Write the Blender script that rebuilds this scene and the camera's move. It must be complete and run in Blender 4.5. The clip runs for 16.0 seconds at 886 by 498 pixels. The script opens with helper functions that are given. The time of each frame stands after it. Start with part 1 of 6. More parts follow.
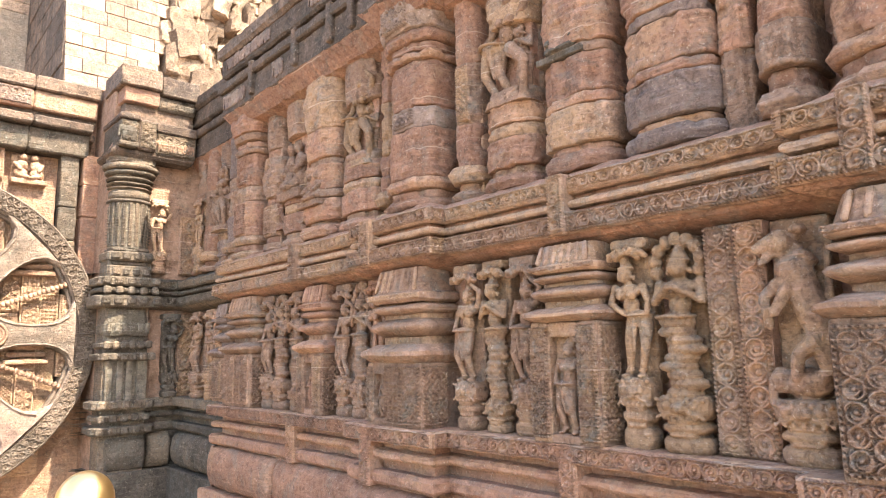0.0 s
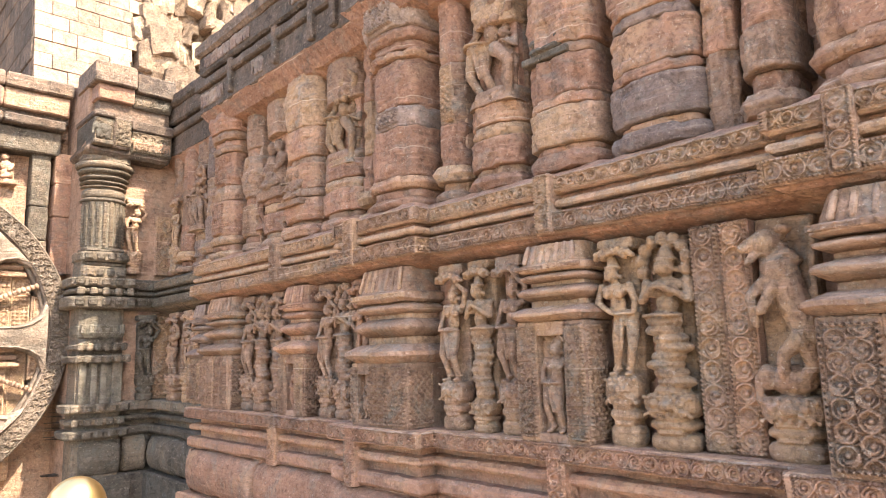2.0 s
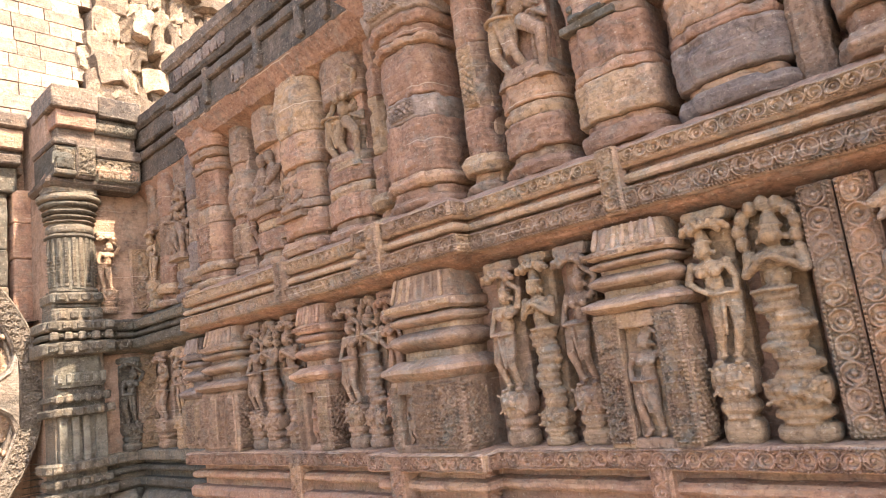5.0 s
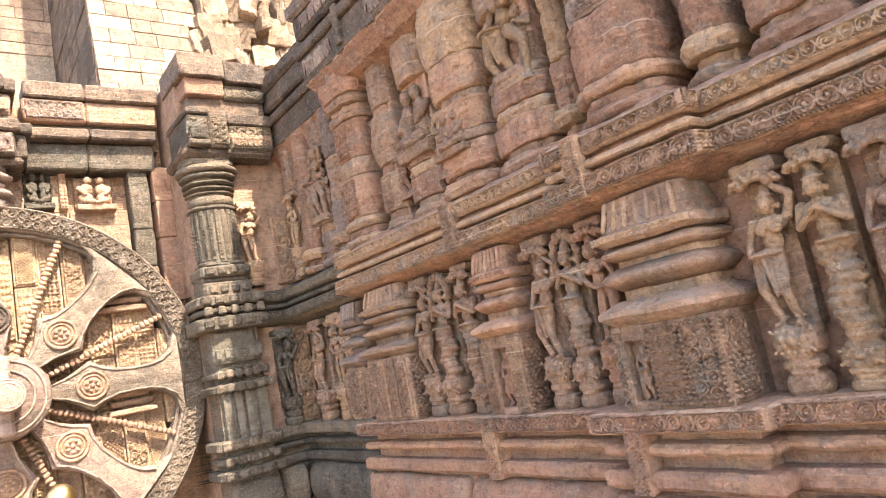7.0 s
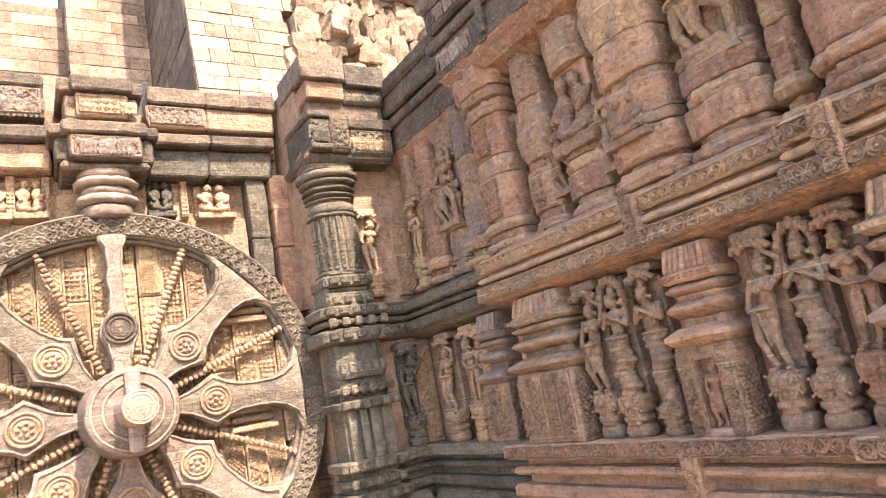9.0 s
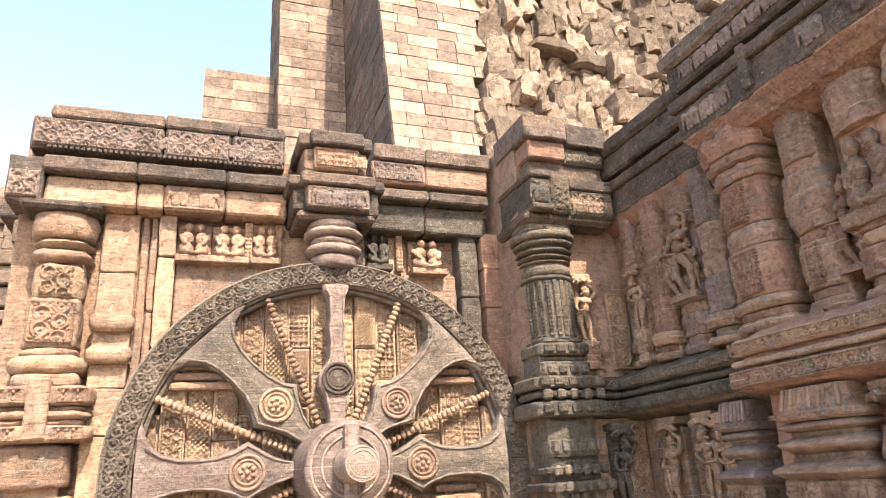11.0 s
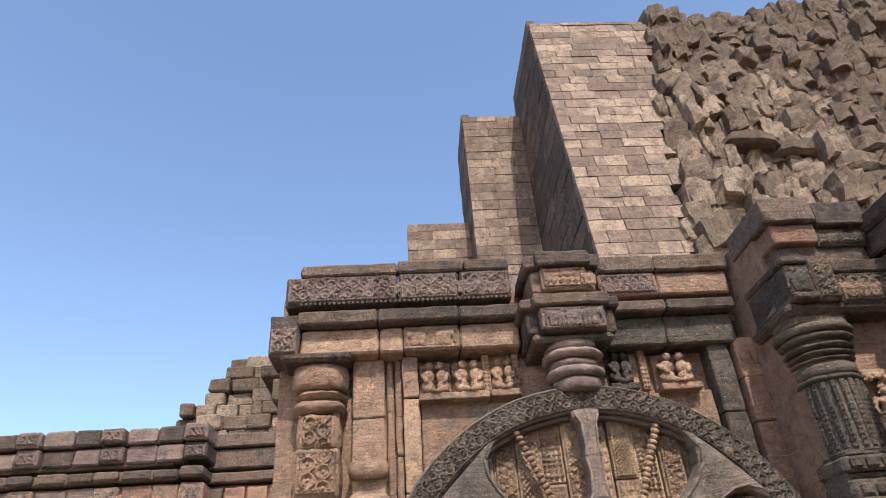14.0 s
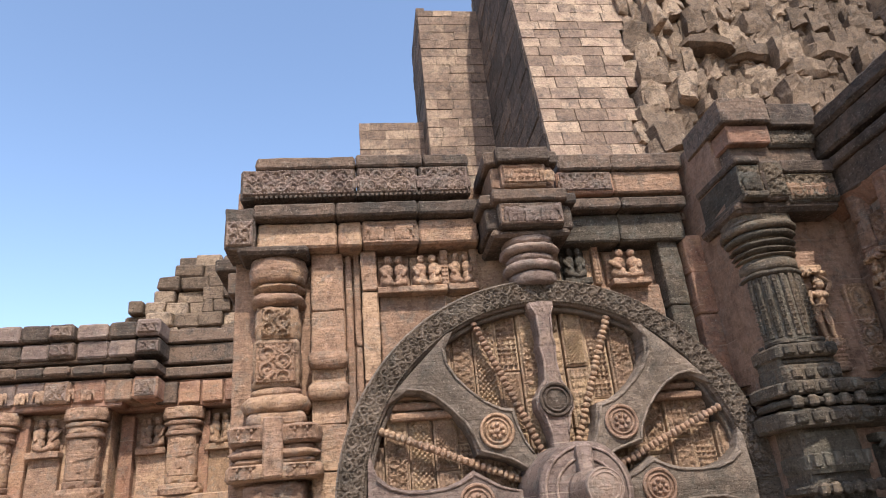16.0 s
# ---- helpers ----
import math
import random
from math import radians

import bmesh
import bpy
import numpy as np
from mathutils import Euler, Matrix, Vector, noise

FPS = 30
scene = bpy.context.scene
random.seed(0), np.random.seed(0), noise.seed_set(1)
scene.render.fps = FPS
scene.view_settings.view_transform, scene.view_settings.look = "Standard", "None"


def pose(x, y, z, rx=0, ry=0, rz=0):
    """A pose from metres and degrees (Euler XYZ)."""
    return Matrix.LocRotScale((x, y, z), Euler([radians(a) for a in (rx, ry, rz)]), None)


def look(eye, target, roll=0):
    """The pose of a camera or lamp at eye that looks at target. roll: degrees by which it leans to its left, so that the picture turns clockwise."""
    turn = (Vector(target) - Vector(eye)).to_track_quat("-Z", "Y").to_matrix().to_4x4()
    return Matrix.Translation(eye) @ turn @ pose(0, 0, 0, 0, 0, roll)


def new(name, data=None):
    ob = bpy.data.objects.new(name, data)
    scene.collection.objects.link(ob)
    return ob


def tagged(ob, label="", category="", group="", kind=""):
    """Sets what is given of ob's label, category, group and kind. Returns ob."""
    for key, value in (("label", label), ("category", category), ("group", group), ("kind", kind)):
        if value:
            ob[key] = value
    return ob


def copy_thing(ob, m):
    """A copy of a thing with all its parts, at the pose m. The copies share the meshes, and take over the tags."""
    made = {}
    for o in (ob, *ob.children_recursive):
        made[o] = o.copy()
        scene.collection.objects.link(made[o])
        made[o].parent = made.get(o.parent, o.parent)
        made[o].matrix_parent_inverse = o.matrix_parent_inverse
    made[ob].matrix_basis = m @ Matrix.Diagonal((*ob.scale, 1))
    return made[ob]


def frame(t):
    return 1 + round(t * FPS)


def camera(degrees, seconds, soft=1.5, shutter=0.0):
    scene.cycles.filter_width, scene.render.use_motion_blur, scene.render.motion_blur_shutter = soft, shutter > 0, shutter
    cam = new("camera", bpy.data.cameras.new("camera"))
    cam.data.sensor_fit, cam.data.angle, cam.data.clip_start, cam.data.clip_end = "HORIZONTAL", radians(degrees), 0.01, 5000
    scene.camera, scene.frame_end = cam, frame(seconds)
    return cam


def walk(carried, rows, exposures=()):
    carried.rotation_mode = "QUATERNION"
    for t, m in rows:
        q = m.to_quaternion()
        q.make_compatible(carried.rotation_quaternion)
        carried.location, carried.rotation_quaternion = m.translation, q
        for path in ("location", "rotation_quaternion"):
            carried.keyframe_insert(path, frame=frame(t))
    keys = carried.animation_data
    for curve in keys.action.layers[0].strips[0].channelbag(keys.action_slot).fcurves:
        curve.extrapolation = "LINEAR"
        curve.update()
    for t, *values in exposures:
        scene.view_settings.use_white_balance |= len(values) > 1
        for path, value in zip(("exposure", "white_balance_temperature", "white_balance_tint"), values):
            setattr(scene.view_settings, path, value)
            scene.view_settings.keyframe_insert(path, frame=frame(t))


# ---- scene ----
cam = camera(67.2, 16.0, soft=1.0)
METRES, EYE, TILT, LEAN, TURN = 3.8, 1.5, 0.0, 0.0, -41.6
ROWS = [
    (0.0, 0.0, 0.0, 0.0, 0.18, 8.68, 1.2),
    (0.5, 0.002, 0.0001, 0.0009, -0.26, 8.75, 1.77),
    (1.0, 0.0033, 0.0007, 0.0011, -0.83, 8.8, 1.9),
    (1.5, -0.0003, 0.0016, 0.0007, -1.86, 8.82, 1.62),
    (2.0, -0.0157, 0.0026, 0.0004, -1.93, 8.62, 1.59),
    (2.5, -0.0366, 0.0007, 0.0004, -0.07, 8.11, 1.33),
    (3.0, -0.0388, 0.0101, -0.008, -0.46, 7.98, 0.76),
    (5.5, -0.1661, 0.166, 0.0027, -4.64, 10.19, 8.42),
    (6.0, -0.2009, 0.2196, -0.0008, -0.66, 9.7, 10.26),
    (6.5, -0.2312, 0.2715, 0.0021, 4.06, 10.08, 10.79),
    (7.0, -0.2579, 0.3017, -0.0023, 5.13, 8.51, 10.87),
    (7.5, -0.3057, 0.3175, 0.0041, -0.92, 10.82, 11.24),
    (8.0, -0.3615, 0.3277, 0.0056, -0.96, 11.58, 10.15),
    (8.5, -0.3985, 0.3538, 0.0037, 4.51, 11.4, 9.71),
    (9.0, -0.4388, 0.3991, 0.0069, 10.42, 11.67, 10.15),
    (9.5, -0.4593, 0.4168, 0.0054, 13.01, 9.8, 9.0),
    (10.0, -0.511, 0.4097, 0.0227, 16.67, 12.97, 6.98),
    (12.5, -0.6895, 0.4648, 0.0468, 27.58, 24.62, 2.66),
    (13.0, -0.7068, 0.4477, 0.0397, 31.56, 27.25, 3.5),
    (13.5, -0.7117, 0.4397, 0.0405, 36.47, 29.18, 3.66),
    (14.0, -0.7146, 0.4368, 0.0386, 39.77, 31.39, 3.66),
    (14.5, -0.7219, 0.4373, 0.0321, 42.0, 29.26, 3.11),
    (15.0, -0.7265, 0.4417, 0.0308, 41.01, 25.86, 3.53),
    (15.5, -0.7304, 0.4402, 0.0303, 37.82, 24.94, 4.23),
    (16.0, -0.7421, 0.4353, 0.0261, 35.54, 22.84, 4.93),
]
walk(cam, [(t, pose(0, 0, EYE, TILT, LEAN, TURN) @ pose(METRES * x, METRES * y, METRES * z, 90 + pitch, roll, yaw)) for t, x, y, z, yaw, pitch, roll in ROWS],
     [(0.0, 2.92, 7450, 12), (8.5, 2.87, 7450, 12), (9.5, 2.60, 7300, 12), (10.2, 2.45, 7150, 11), (12.3, 1.75, 6900, 10), (13.0, 1.38, 6650, 10), (13.5, 1.10, 6400, 10), (14.5, 0.80, 6250, 10), (15.2, 0.90, 6350, 11), (16.0, 1.04, 6450, 11)])

# ---- world, sun, exposure ----
SUN_EL, SUN_AZ = 50.0, 11.0          # height; degrees from -y towards +x
to_sun = Vector((math.sin(radians(SUN_AZ)) * math.cos(radians(SUN_EL)),
                 -math.cos(radians(SUN_AZ)) * math.cos(radians(SUN_EL)), math.sin(radians(SUN_EL))))
world = bpy.data.worlds.new("sky")
scene.world = world
world.use_nodes = True
wn = world.node_tree
sky = wn.nodes.new("ShaderNodeTexSky")
sky.sky_type, sky.sun_disc = "NISHITA", False
sky.sun_elevation, sky.sun_rotation = radians(SUN_EL), radians(180 - SUN_AZ)
sky.air_density, sky.dust_density, sky.ozone_density = 1.0, 1.5, 1.2
bg = wn.nodes["Background"]
bg.inputs["Strength"].default_value = 0.15
wn.links.new(sky.outputs["Color"], bg.inputs["Color"])
sun = new("sun", bpy.data.lights.new("sun", "SUN"))
sun.data.energy, sun.data.angle, sun.data.color = 2.9, radians(0.6), (1.0, 0.93, 0.82)
sun.matrix_world = look(to_sun * 60, (0, 0, 0))


# ---- materials ----
def stone(name, tones, lichen=(0.16, 0.15, 0.13), lichen_amount=0.35, bump=0.5, carve=0.0, carve_scale=26.0, rough=0.9, vary=0.30, streak=0.25, joints=False, rub=0.42):
    """Weathered sandstone: two tones in soft clouds, grey growth, dark stains, pits and grain."""
    mat = bpy.data.materials.new(name)
    mat.use_nodes = True
    nt = mat.node_tree
    N, L = nt.nodes.new, nt.links.new
    bsdf = nt.nodes["Principled BSDF"]
    bsdf.inputs["Roughness"].default_value = rough
    bsdf.inputs["Specular IOR Level"].default_value = 0.22
    geo, info = N("ShaderNodeNewGeometry"), N("ShaderNodeObjectInfo")
    pos = geo.outputs["Position"]

    def noise_tex(scale, detail=4.0, roughness=0.6, distortion=0.0, vector=pos):
        n = N("ShaderNodeTexNoise")
        n.inputs["Scale"].default_value, n.inputs["Detail"].default_value = scale, detail
        n.inputs["Roughness"].default_value, n.inputs["Distortion"].default_value = roughness, distortion
        L(vector, n.inputs["Vector"])
        return n.outputs["Fac"]

    def ramp(fac, a, b):
        r = N("ShaderNodeMapRange")
        r.inputs["From Min"].default_value, r.inputs["From Max"].default_value = a, b
        L(fac, r.inputs["Value"])
        return r.outputs["Result"]

    def mix(fac, a, b, kind="MIX"):
        m = N("ShaderNodeMix")
        m.data_type, m.blend_type = "RGBA", kind
        for sock, v in ((m.inputs["Factor"], fac), (m.inputs[6], a), (m.inputs[7], b)):
            if isinstance(v, bpy.types.NodeSocket):
                L(v, sock)
            else:
                sock.default_value = v if isinstance(v, float) else (*v, 1)
        return m.outputs[2]

    def math_node(op, a, b):
        m = N("ShaderNodeMath")
        m.operation = op
        for sock, v in zip(m.inputs, (a, b)):
            if isinstance(v, bpy.types.NodeSocket):
                L(v, sock)
            else:
                sock.default_value = v
        return m.outputs[0]

    col = mix(ramp(noise_tex(2.3, 5, 0.65, 0.6), 0.38, 0.62), tones[0], tones[1])
    if len(tones) > 2:
        pick = math_node("ADD", info.outputs["Random"], ramp(noise_tex(3.1, 3), 0.3, 0.7))
        col = mix(ramp(pick, 1.05, 1.45), col, tones[2])
    # grey growth in blotches
    grow = math_node("MULTIPLY", ramp(noise_tex(5.5, 6, 0.72, 0.8), 0.50, 0.66), lichen_amount * 2)
    col = mix(grow, col, lichen)
    # streaks that run down the face
    st = N("ShaderNodeMapping")
    st.inputs["Scale"].default_value = (9.0, 9.0, 1.1)
    L(pos, st.inputs["Vector"])
    col = mix(math_node("MULTIPLY", ramp(noise_tex(1.4, 4, 0.6, 0.0, st.outputs["Vector"]), 0.55, 0.75), streak), col, (0.055, 0.045, 0.04))
    # brown and pale weathering in broken patches
    patch = ramp(noise_tex(7.5, 9, 0.74, 0.5), 0.53, 0.62)
    col = mix(math_node("MULTIPLY", patch, 0.55), col, tuple(c * 0.40 for c in tones[1]))
    pale = ramp(noise_tex(11.0, 8, 0.72, 0.3), 0.55, 0.66)
    col = mix(math_node("MULTIPLY", pale, 0.55), col, tuple(min(1, c * 1.55 + 0.02) for c in tones[0]))
    # thin broken beds that the weather has opened
    bed = N("ShaderNodeMapping")
    bed.inputs["Scale"].default_value = (5.0, 5.0, 48.0)
    L(pos, bed.inputs["Vector"])
    beds = noise_tex(1.0, 6, 0.68, 0.3, bed.outputs["Vector"])
    col = mix(math_node("MULTIPLY", ramp(beds, 0.57, 0.66), 0.38), col, tuple(min(1, c * 1.5 + 0.05) for c in tones[0]))
    col = mix(math_node("MULTIPLY", ramp(beds, 0.44, 0.34), 0.40), col, tuple(c * 0.42 for c in tones[1]))
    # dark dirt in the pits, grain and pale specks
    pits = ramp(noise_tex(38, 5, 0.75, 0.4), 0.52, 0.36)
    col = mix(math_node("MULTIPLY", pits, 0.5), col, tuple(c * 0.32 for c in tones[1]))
    col = mix(math_node("MULTIPLY", ramp(noise_tex(60, 4, 0.75), 0.42, 0.68), 0.15), col, tuple(min(1, c * 1.7) for c in tones[0]))
    speck = ramp(noise_tex(48, 5, 0.72), 0.60, 0.66)
    col = mix(math_node("MULTIPLY", speck, 0.34), col, (0.55, 0.47, 0.38))
    # thin pale joints between the courses, broken here and there
    if joints:
        sep = N("ShaderNodeSeparateXYZ")
        L(pos, sep.inputs[0])
        zz = math_node("ADD", sep.outputs["Z"], math_node("MULTIPLY", noise_tex(4.0, 3), 0.02))
        fr = math_node("FRACT", math_node("DIVIDE", math_node("SUBTRACT", zz, 1.235), 0.35), 0.0)
        off = math_node("ABSOLUTE", math_node("SUBTRACT", fr, 0.5), 0.0)
        line = math_node("MULTIPLY", ramp(off, 0.013, 0.007), ramp(noise_tex(3.0, 2), 0.50, 0.58))
        col = mix(math_node("MULTIPLY", line, 0.5), col, (0.46, 0.36, 0.28))
    # rubbed, bleached arrises
    if rub:
        rubbed = math_node("MULTIPLY", ramp(geo.outputs["Pointiness"], 0.515, 0.60), ramp(noise_tex(9.0, 5, 0.7), 0.36, 0.60))
        col = mix(math_node("MULTIPLY", rubbed, rub), col, tuple(min(0.6, c * 1.7 + 0.06) for c in tones[0]))
    shade = math_node("ADD", math_node("MULTIPLY", info.outputs["Random"], vary), 1.0 - vary / 2)
    tint = N("ShaderNodeCombineColor")
    for k in range(3):
        L(shade, tint.inputs[k])
    col = mix(1.0, col, tint.outputs[0], "MULTIPLY")
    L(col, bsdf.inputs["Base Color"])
    # relief
    h = math_node("ADD", math_node("MULTIPLY", noise_tex(11, 8, 0.68), 2.0), math_node("MULTIPLY", noise_tex(85, 3, 0.7), 0.14))
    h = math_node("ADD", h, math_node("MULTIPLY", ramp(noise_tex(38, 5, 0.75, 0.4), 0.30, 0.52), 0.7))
    h = math_node("ADD", h, math_node("MULTIPLY", beds, 1.5))
    vor = N("ShaderNodeTexVoronoi")
    vor.inputs["Scale"].default_value = 55
    L(pos, vor.inputs["Vector"])
    h = math_node("ADD", h, math_node("MULTIPLY", ramp(vor.outputs["Distance"], 0.0, 0.35), 0.12))
    if carve:
        cv = N("ShaderNodeTexVoronoi")
        cv.feature = "SMOOTH_F1"
        cv.inputs["Scale"].default_value = carve_scale
        cv.inputs["Smoothness"].default_value = 0.4
        warp = N("ShaderNodeVectorMath")
        wno = N("ShaderNodeTexNoise")
        wno.inputs["Scale"].default_value = 9
        L(pos, wno.inputs["Vector"])
        warp.operation = "MULTIPLY_ADD"
        warp.inputs[1].default_value = (0.05, 0.05, 0.05)
        L(wno.outputs["Color"], warp.inputs[0])
        L(pos, warp.inputs[2])
        L(warp.outputs[0], cv.inputs["Vector"])
        ring = math_node("SINE", math_node("MULTIPLY", cv.outputs["Distance"], 17.0), 0.0)
        h = math_node("ADD", h, math_node("MULTIPLY", ring, carve))
    bn = N("ShaderNodeBump")
    bn.inputs["Strength"].default_value, bn.inputs["Distance"].default_value = min(1.0, bump * 1.3), 0.018
    L(h, bn.inputs["Height"])
    L(bn.outputs["Normal"], bsdf.inputs["Normal"])
    return mat


RED = stone("red_sandstone", [(0.285, 0.152, 0.100), (0.200, 0.112, 0.078), (0.305, 0.182, 0.112)], lichen_amount=0.30, joints=True)
RED_CARVED = stone("red_sandstone_carved", [(0.280, 0.164, 0.110), (0.205, 0.124, 0.087), (0.30, 0.20, 0.122)], lichen_amount=0.30, carve=0.10, carve_scale=60.0, bump=0.6, joints=True)
BROWN = stone("brown_sandstone", [(0.265, 0.160, 0.108), (0.188, 0.117, 0.082), (0.29, 0.185, 0.112)], lichen_amount=0.4, joints=True)
BROWN_CARVED = stone("brown_sandstone_carved", [(0.265, 0.160, 0.108), (0.188, 0.117, 0.082), (0.29, 0.185, 0.112)], lichen_amount=0.4, carve=0.10, carve_scale=60.0, bump=0.6, joints=True)
GREY = stone("grey_sandstone", [(0.118, 0.094, 0.072), (0.060, 0.050, 0.040), (0.15, 0.112, 0.08)], lichen=(0.11, 0.11, 0.095), lichen_amount=0.4, rub=0.0)
GREY_CARVED = stone("grey_sandstone_carved", [(0.145, 0.122, 0.093), (0.10, 0.086, 0.068)], lichen=(0.10, 0.10, 0.085), lichen_amount=0.4, carve=0.10, carve_scale=60.0, bump=0.6)
MAUVE = stone("greyish_red_sandstone", [(0.205, 0.145, 0.12), (0.15, 0.105, 0.09), (0.24, 0.17, 0.13)], lichen_amount=0.35, joints=True)
# dark weathered blocks; its tone also stands in for shade on the buttress flanks
DARK = stone("dark_weathered_and_shaded_stone", [(0.118, 0.084, 0.064), (0.056, 0.043, 0.035), (0.155, 0.104, 0.075)], lichen=(0.065, 0.06, 0.052), lichen_amount=0.4, rub=0.0)
RIM = stone("wheel_rim_stone", [(0.168, 0.128, 0.10), (0.112, 0.087, 0.068), (0.20, 0.15, 0.115)], lichen=(0.08, 0.075, 0.065), lichen_amount=0.35)
TAN = stone("tan_sandstone", [(0.34, 0.21, 0.14), (0.25, 0.155, 0.107), (0.38, 0.25, 0.16)], lichen_amount=0.34, streak=0.32, rub=0.0)
TAN_CARVED = stone("tan_sandstone_carved", [(0.35, 0.225, 0.145), (0.27, 0.17, 0.115), (0.39, 0.27, 0.165)], lichen_amount=0.2, carve=0.08, carve_scale=55.0, bump=0.6, streak=0.15)
OCHRE = stone("ochre_sandstone", [(0.31, 0.195, 0.115), (0.23, 0.145, 0.095)], lichen_amount=0.4)
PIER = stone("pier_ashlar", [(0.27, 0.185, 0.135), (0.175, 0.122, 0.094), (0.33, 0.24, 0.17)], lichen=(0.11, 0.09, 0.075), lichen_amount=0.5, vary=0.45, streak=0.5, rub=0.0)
RUBBLE = stone("rubble_stone", [(0.25, 0.175, 0.122), (0.15, 0.108, 0.078), (0.32, 0.235, 0.165)], lichen=(0.09, 0.075, 0.064), lichen_amount=0.45, vary=0.55, bump=0.9, rub=0.0)
MORTAR = stone("mortar", [(0.30, 0.24, 0.18), (0.22, 0.17, 0.13)], lichen_amount=0.3, rub=0.0)
GROUND = stone("paving_sandstone", [(0.35, 0.265, 0.192), (0.27, 0.203, 0.15), (0.39, 0.305, 0.226)], lichen_amount=0.25, vary=0.3, rub=0.0)


def metal(name, colour, rough):
    mat = bpy.data.materials.new(name)
    mat.use_nodes = True
    nt = mat.node_tree
    b = nt.nodes["Principled BSDF"]
    b.inputs["Metallic"].default_value = 1.0
    n, r = nt.nodes.new("ShaderNodeTexNoise"), nt.nodes.new("ShaderNodeMapRange")
    n.inputs["Scale"].default_value, n.inputs["Detail"].default_value = 30, 5
    r.inputs["To Min"].default_value, r.inputs["To Max"].default_value = rough, rough + 0.2
    nt.links.new(n.outputs["Fac"], r.inputs["Value"])
    nt.links.new(r.outputs["Result"], b.inputs["Roughness"])
    b.inputs["Base Color"].default_value = (*colour, 1)
    return mat


BRASS = metal("worn_brass", (0.72, 0.52, 0.24), 0.22)


# ---- mesh builder ----
class Mesh:
    """Collects vertices and faces of one mesh. Local space of a thing: x along its width, -y its front, z up."""

    def __init__(self):
        self.v, self.f, self.s = [], [], []
        self.keep = False          # faces already turned outwards

    def add(self, verts, faces, smooth=False):
        n = len(self.v)
        self.v += [tuple(p) for p in verts]
        self.f += [tuple(i + n for i in q) for q in faces]
        self.s += [smooth] * len(faces)
        return self

    def box(self, x0, x1, y0, y1, z0, z1, c=0.008, m=None):
        """A box with chamfered edges."""
        c = min(c, (x1 - x0) / 3, (y1 - y0) / 3, (z1 - z0) / 3)
        X, Y, Z = (x0, x1), (y0, y1), (z0, z1)
        P, idx = [], {}
        for i in (0, 1):
            for j in (0, 1):
                for k in (0, 1):
                    sx, sy, sz = (c if i == 0 else -c), (c if j == 0 else -c), (c if k == 0 else -c)
                    for a, off in enumerate(((0, sy, sz), (sx, 0, sz), (sx, sy, 0))):
                        idx[i, j, k, a] = len(P)
                        P.append((X[i] + off[0], Y[j] + off[1], Z[k] + off[2]))
        F = []
        g = lambda i, j, k, a: idx[i, j, k, a]
        for e in (0, 1):
            q = [g(e, 0, 0, 0), g(e, 1, 0, 0), g(e, 1, 1, 0), g(e, 0, 1, 0)]
            F.append(q if e else q[::-1])
            q = [g(0, e, 0, 1), g(1, e, 0, 1), g(1, e, 1, 1), g(0, e, 1, 1)]
            F.append(q[::-1] if e else q)
            q = [g(0, 0, e, 2), g(1, 0, e, 2), g(1, 1, e, 2), g(0, 1, e, 2)]
            F.append(q if e else q[::-1])
        for a in (0, 1):
            for b in (0, 1):
                q = [g(a, b, 0, 0), g(a, b, 1, 0), g(a, b, 1, 1), g(a, b, 0, 1)]
                F.append(q if (a + b) % 2 else q[::-1])
                q = [g(a, 0, b, 0), g(a, 1, b, 0), g(a, 1, b, 2), g(a, 0, b, 2)]
                F.append(q[::-1] if (a + b) % 2 else q)
                q = [g(0, a, b, 1), g(1, a, b, 1), g(1, a, b, 2), g(0, a, b, 2)]
                F.append(q if (a + b) % 2 else q[::-1])
        for i in (0, 1):
            for j in (0, 1):
                for k in (0, 1):
                    q = [g(i, j, k, 0), g(i, j, k, 1), g(i, j, k, 2)]
                    F.append(q if (i + j + k) % 2 else q[::-1])
        if m:
            P = [m @ Vector(p) for p in P]
        return self.add(P, F)

    def slabbox(self, x0, x1, y0, y1, z0, z1, c=0.012, step=0.055):
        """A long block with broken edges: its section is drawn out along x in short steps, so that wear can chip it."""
        c = min(c, (y1 - y0) / 3, (z1 - z0) / 3, (x1 - x0) / 3)
        prof = [(y0 + c, z0), (y0, z0 + c)]
        k = max(1, int((z1 - z0) / 0.06))
        prof += [(y0, z0 + c + (z1 - z0 - 2 * c) * i / k) for i in range(1, k)]
        prof += [(y0, z1 - c), (y0 + c, z1), ((y0 + y1) / 2, z1), (y1, z1), (y1, z0), ((y0 + y1) / 2, z0)]
        cy, cz = (y0 + y1) / 2, (z0 + z1) / 2
        n = max(2, int((x1 - x0) / step))
        xs = [x0] + [x0 + c + (x1 - x0 - 2 * c) * i / n for i in range(n + 1)] + [x1]
        V = []
        for i, x in enumerate(xs):
            e = c if i in (0, len(xs) - 1) else 0.0
            for y, z in prof:
                V.append((x, y + (e if y < cy else 0.0), z + (e if z < cz else -e)))
        r = len(prof)
        F = [(i * r + j, i * r + (j + 1) % r, (i + 1) * r + (j + 1) % r, (i + 1) * r + j) for i in range(len(xs) - 1) for j in range(r)]
        F += [tuple(range(r))[::-1], tuple(range((len(xs) - 1) * r, len(xs) * r))]
        return self.add(V, F)

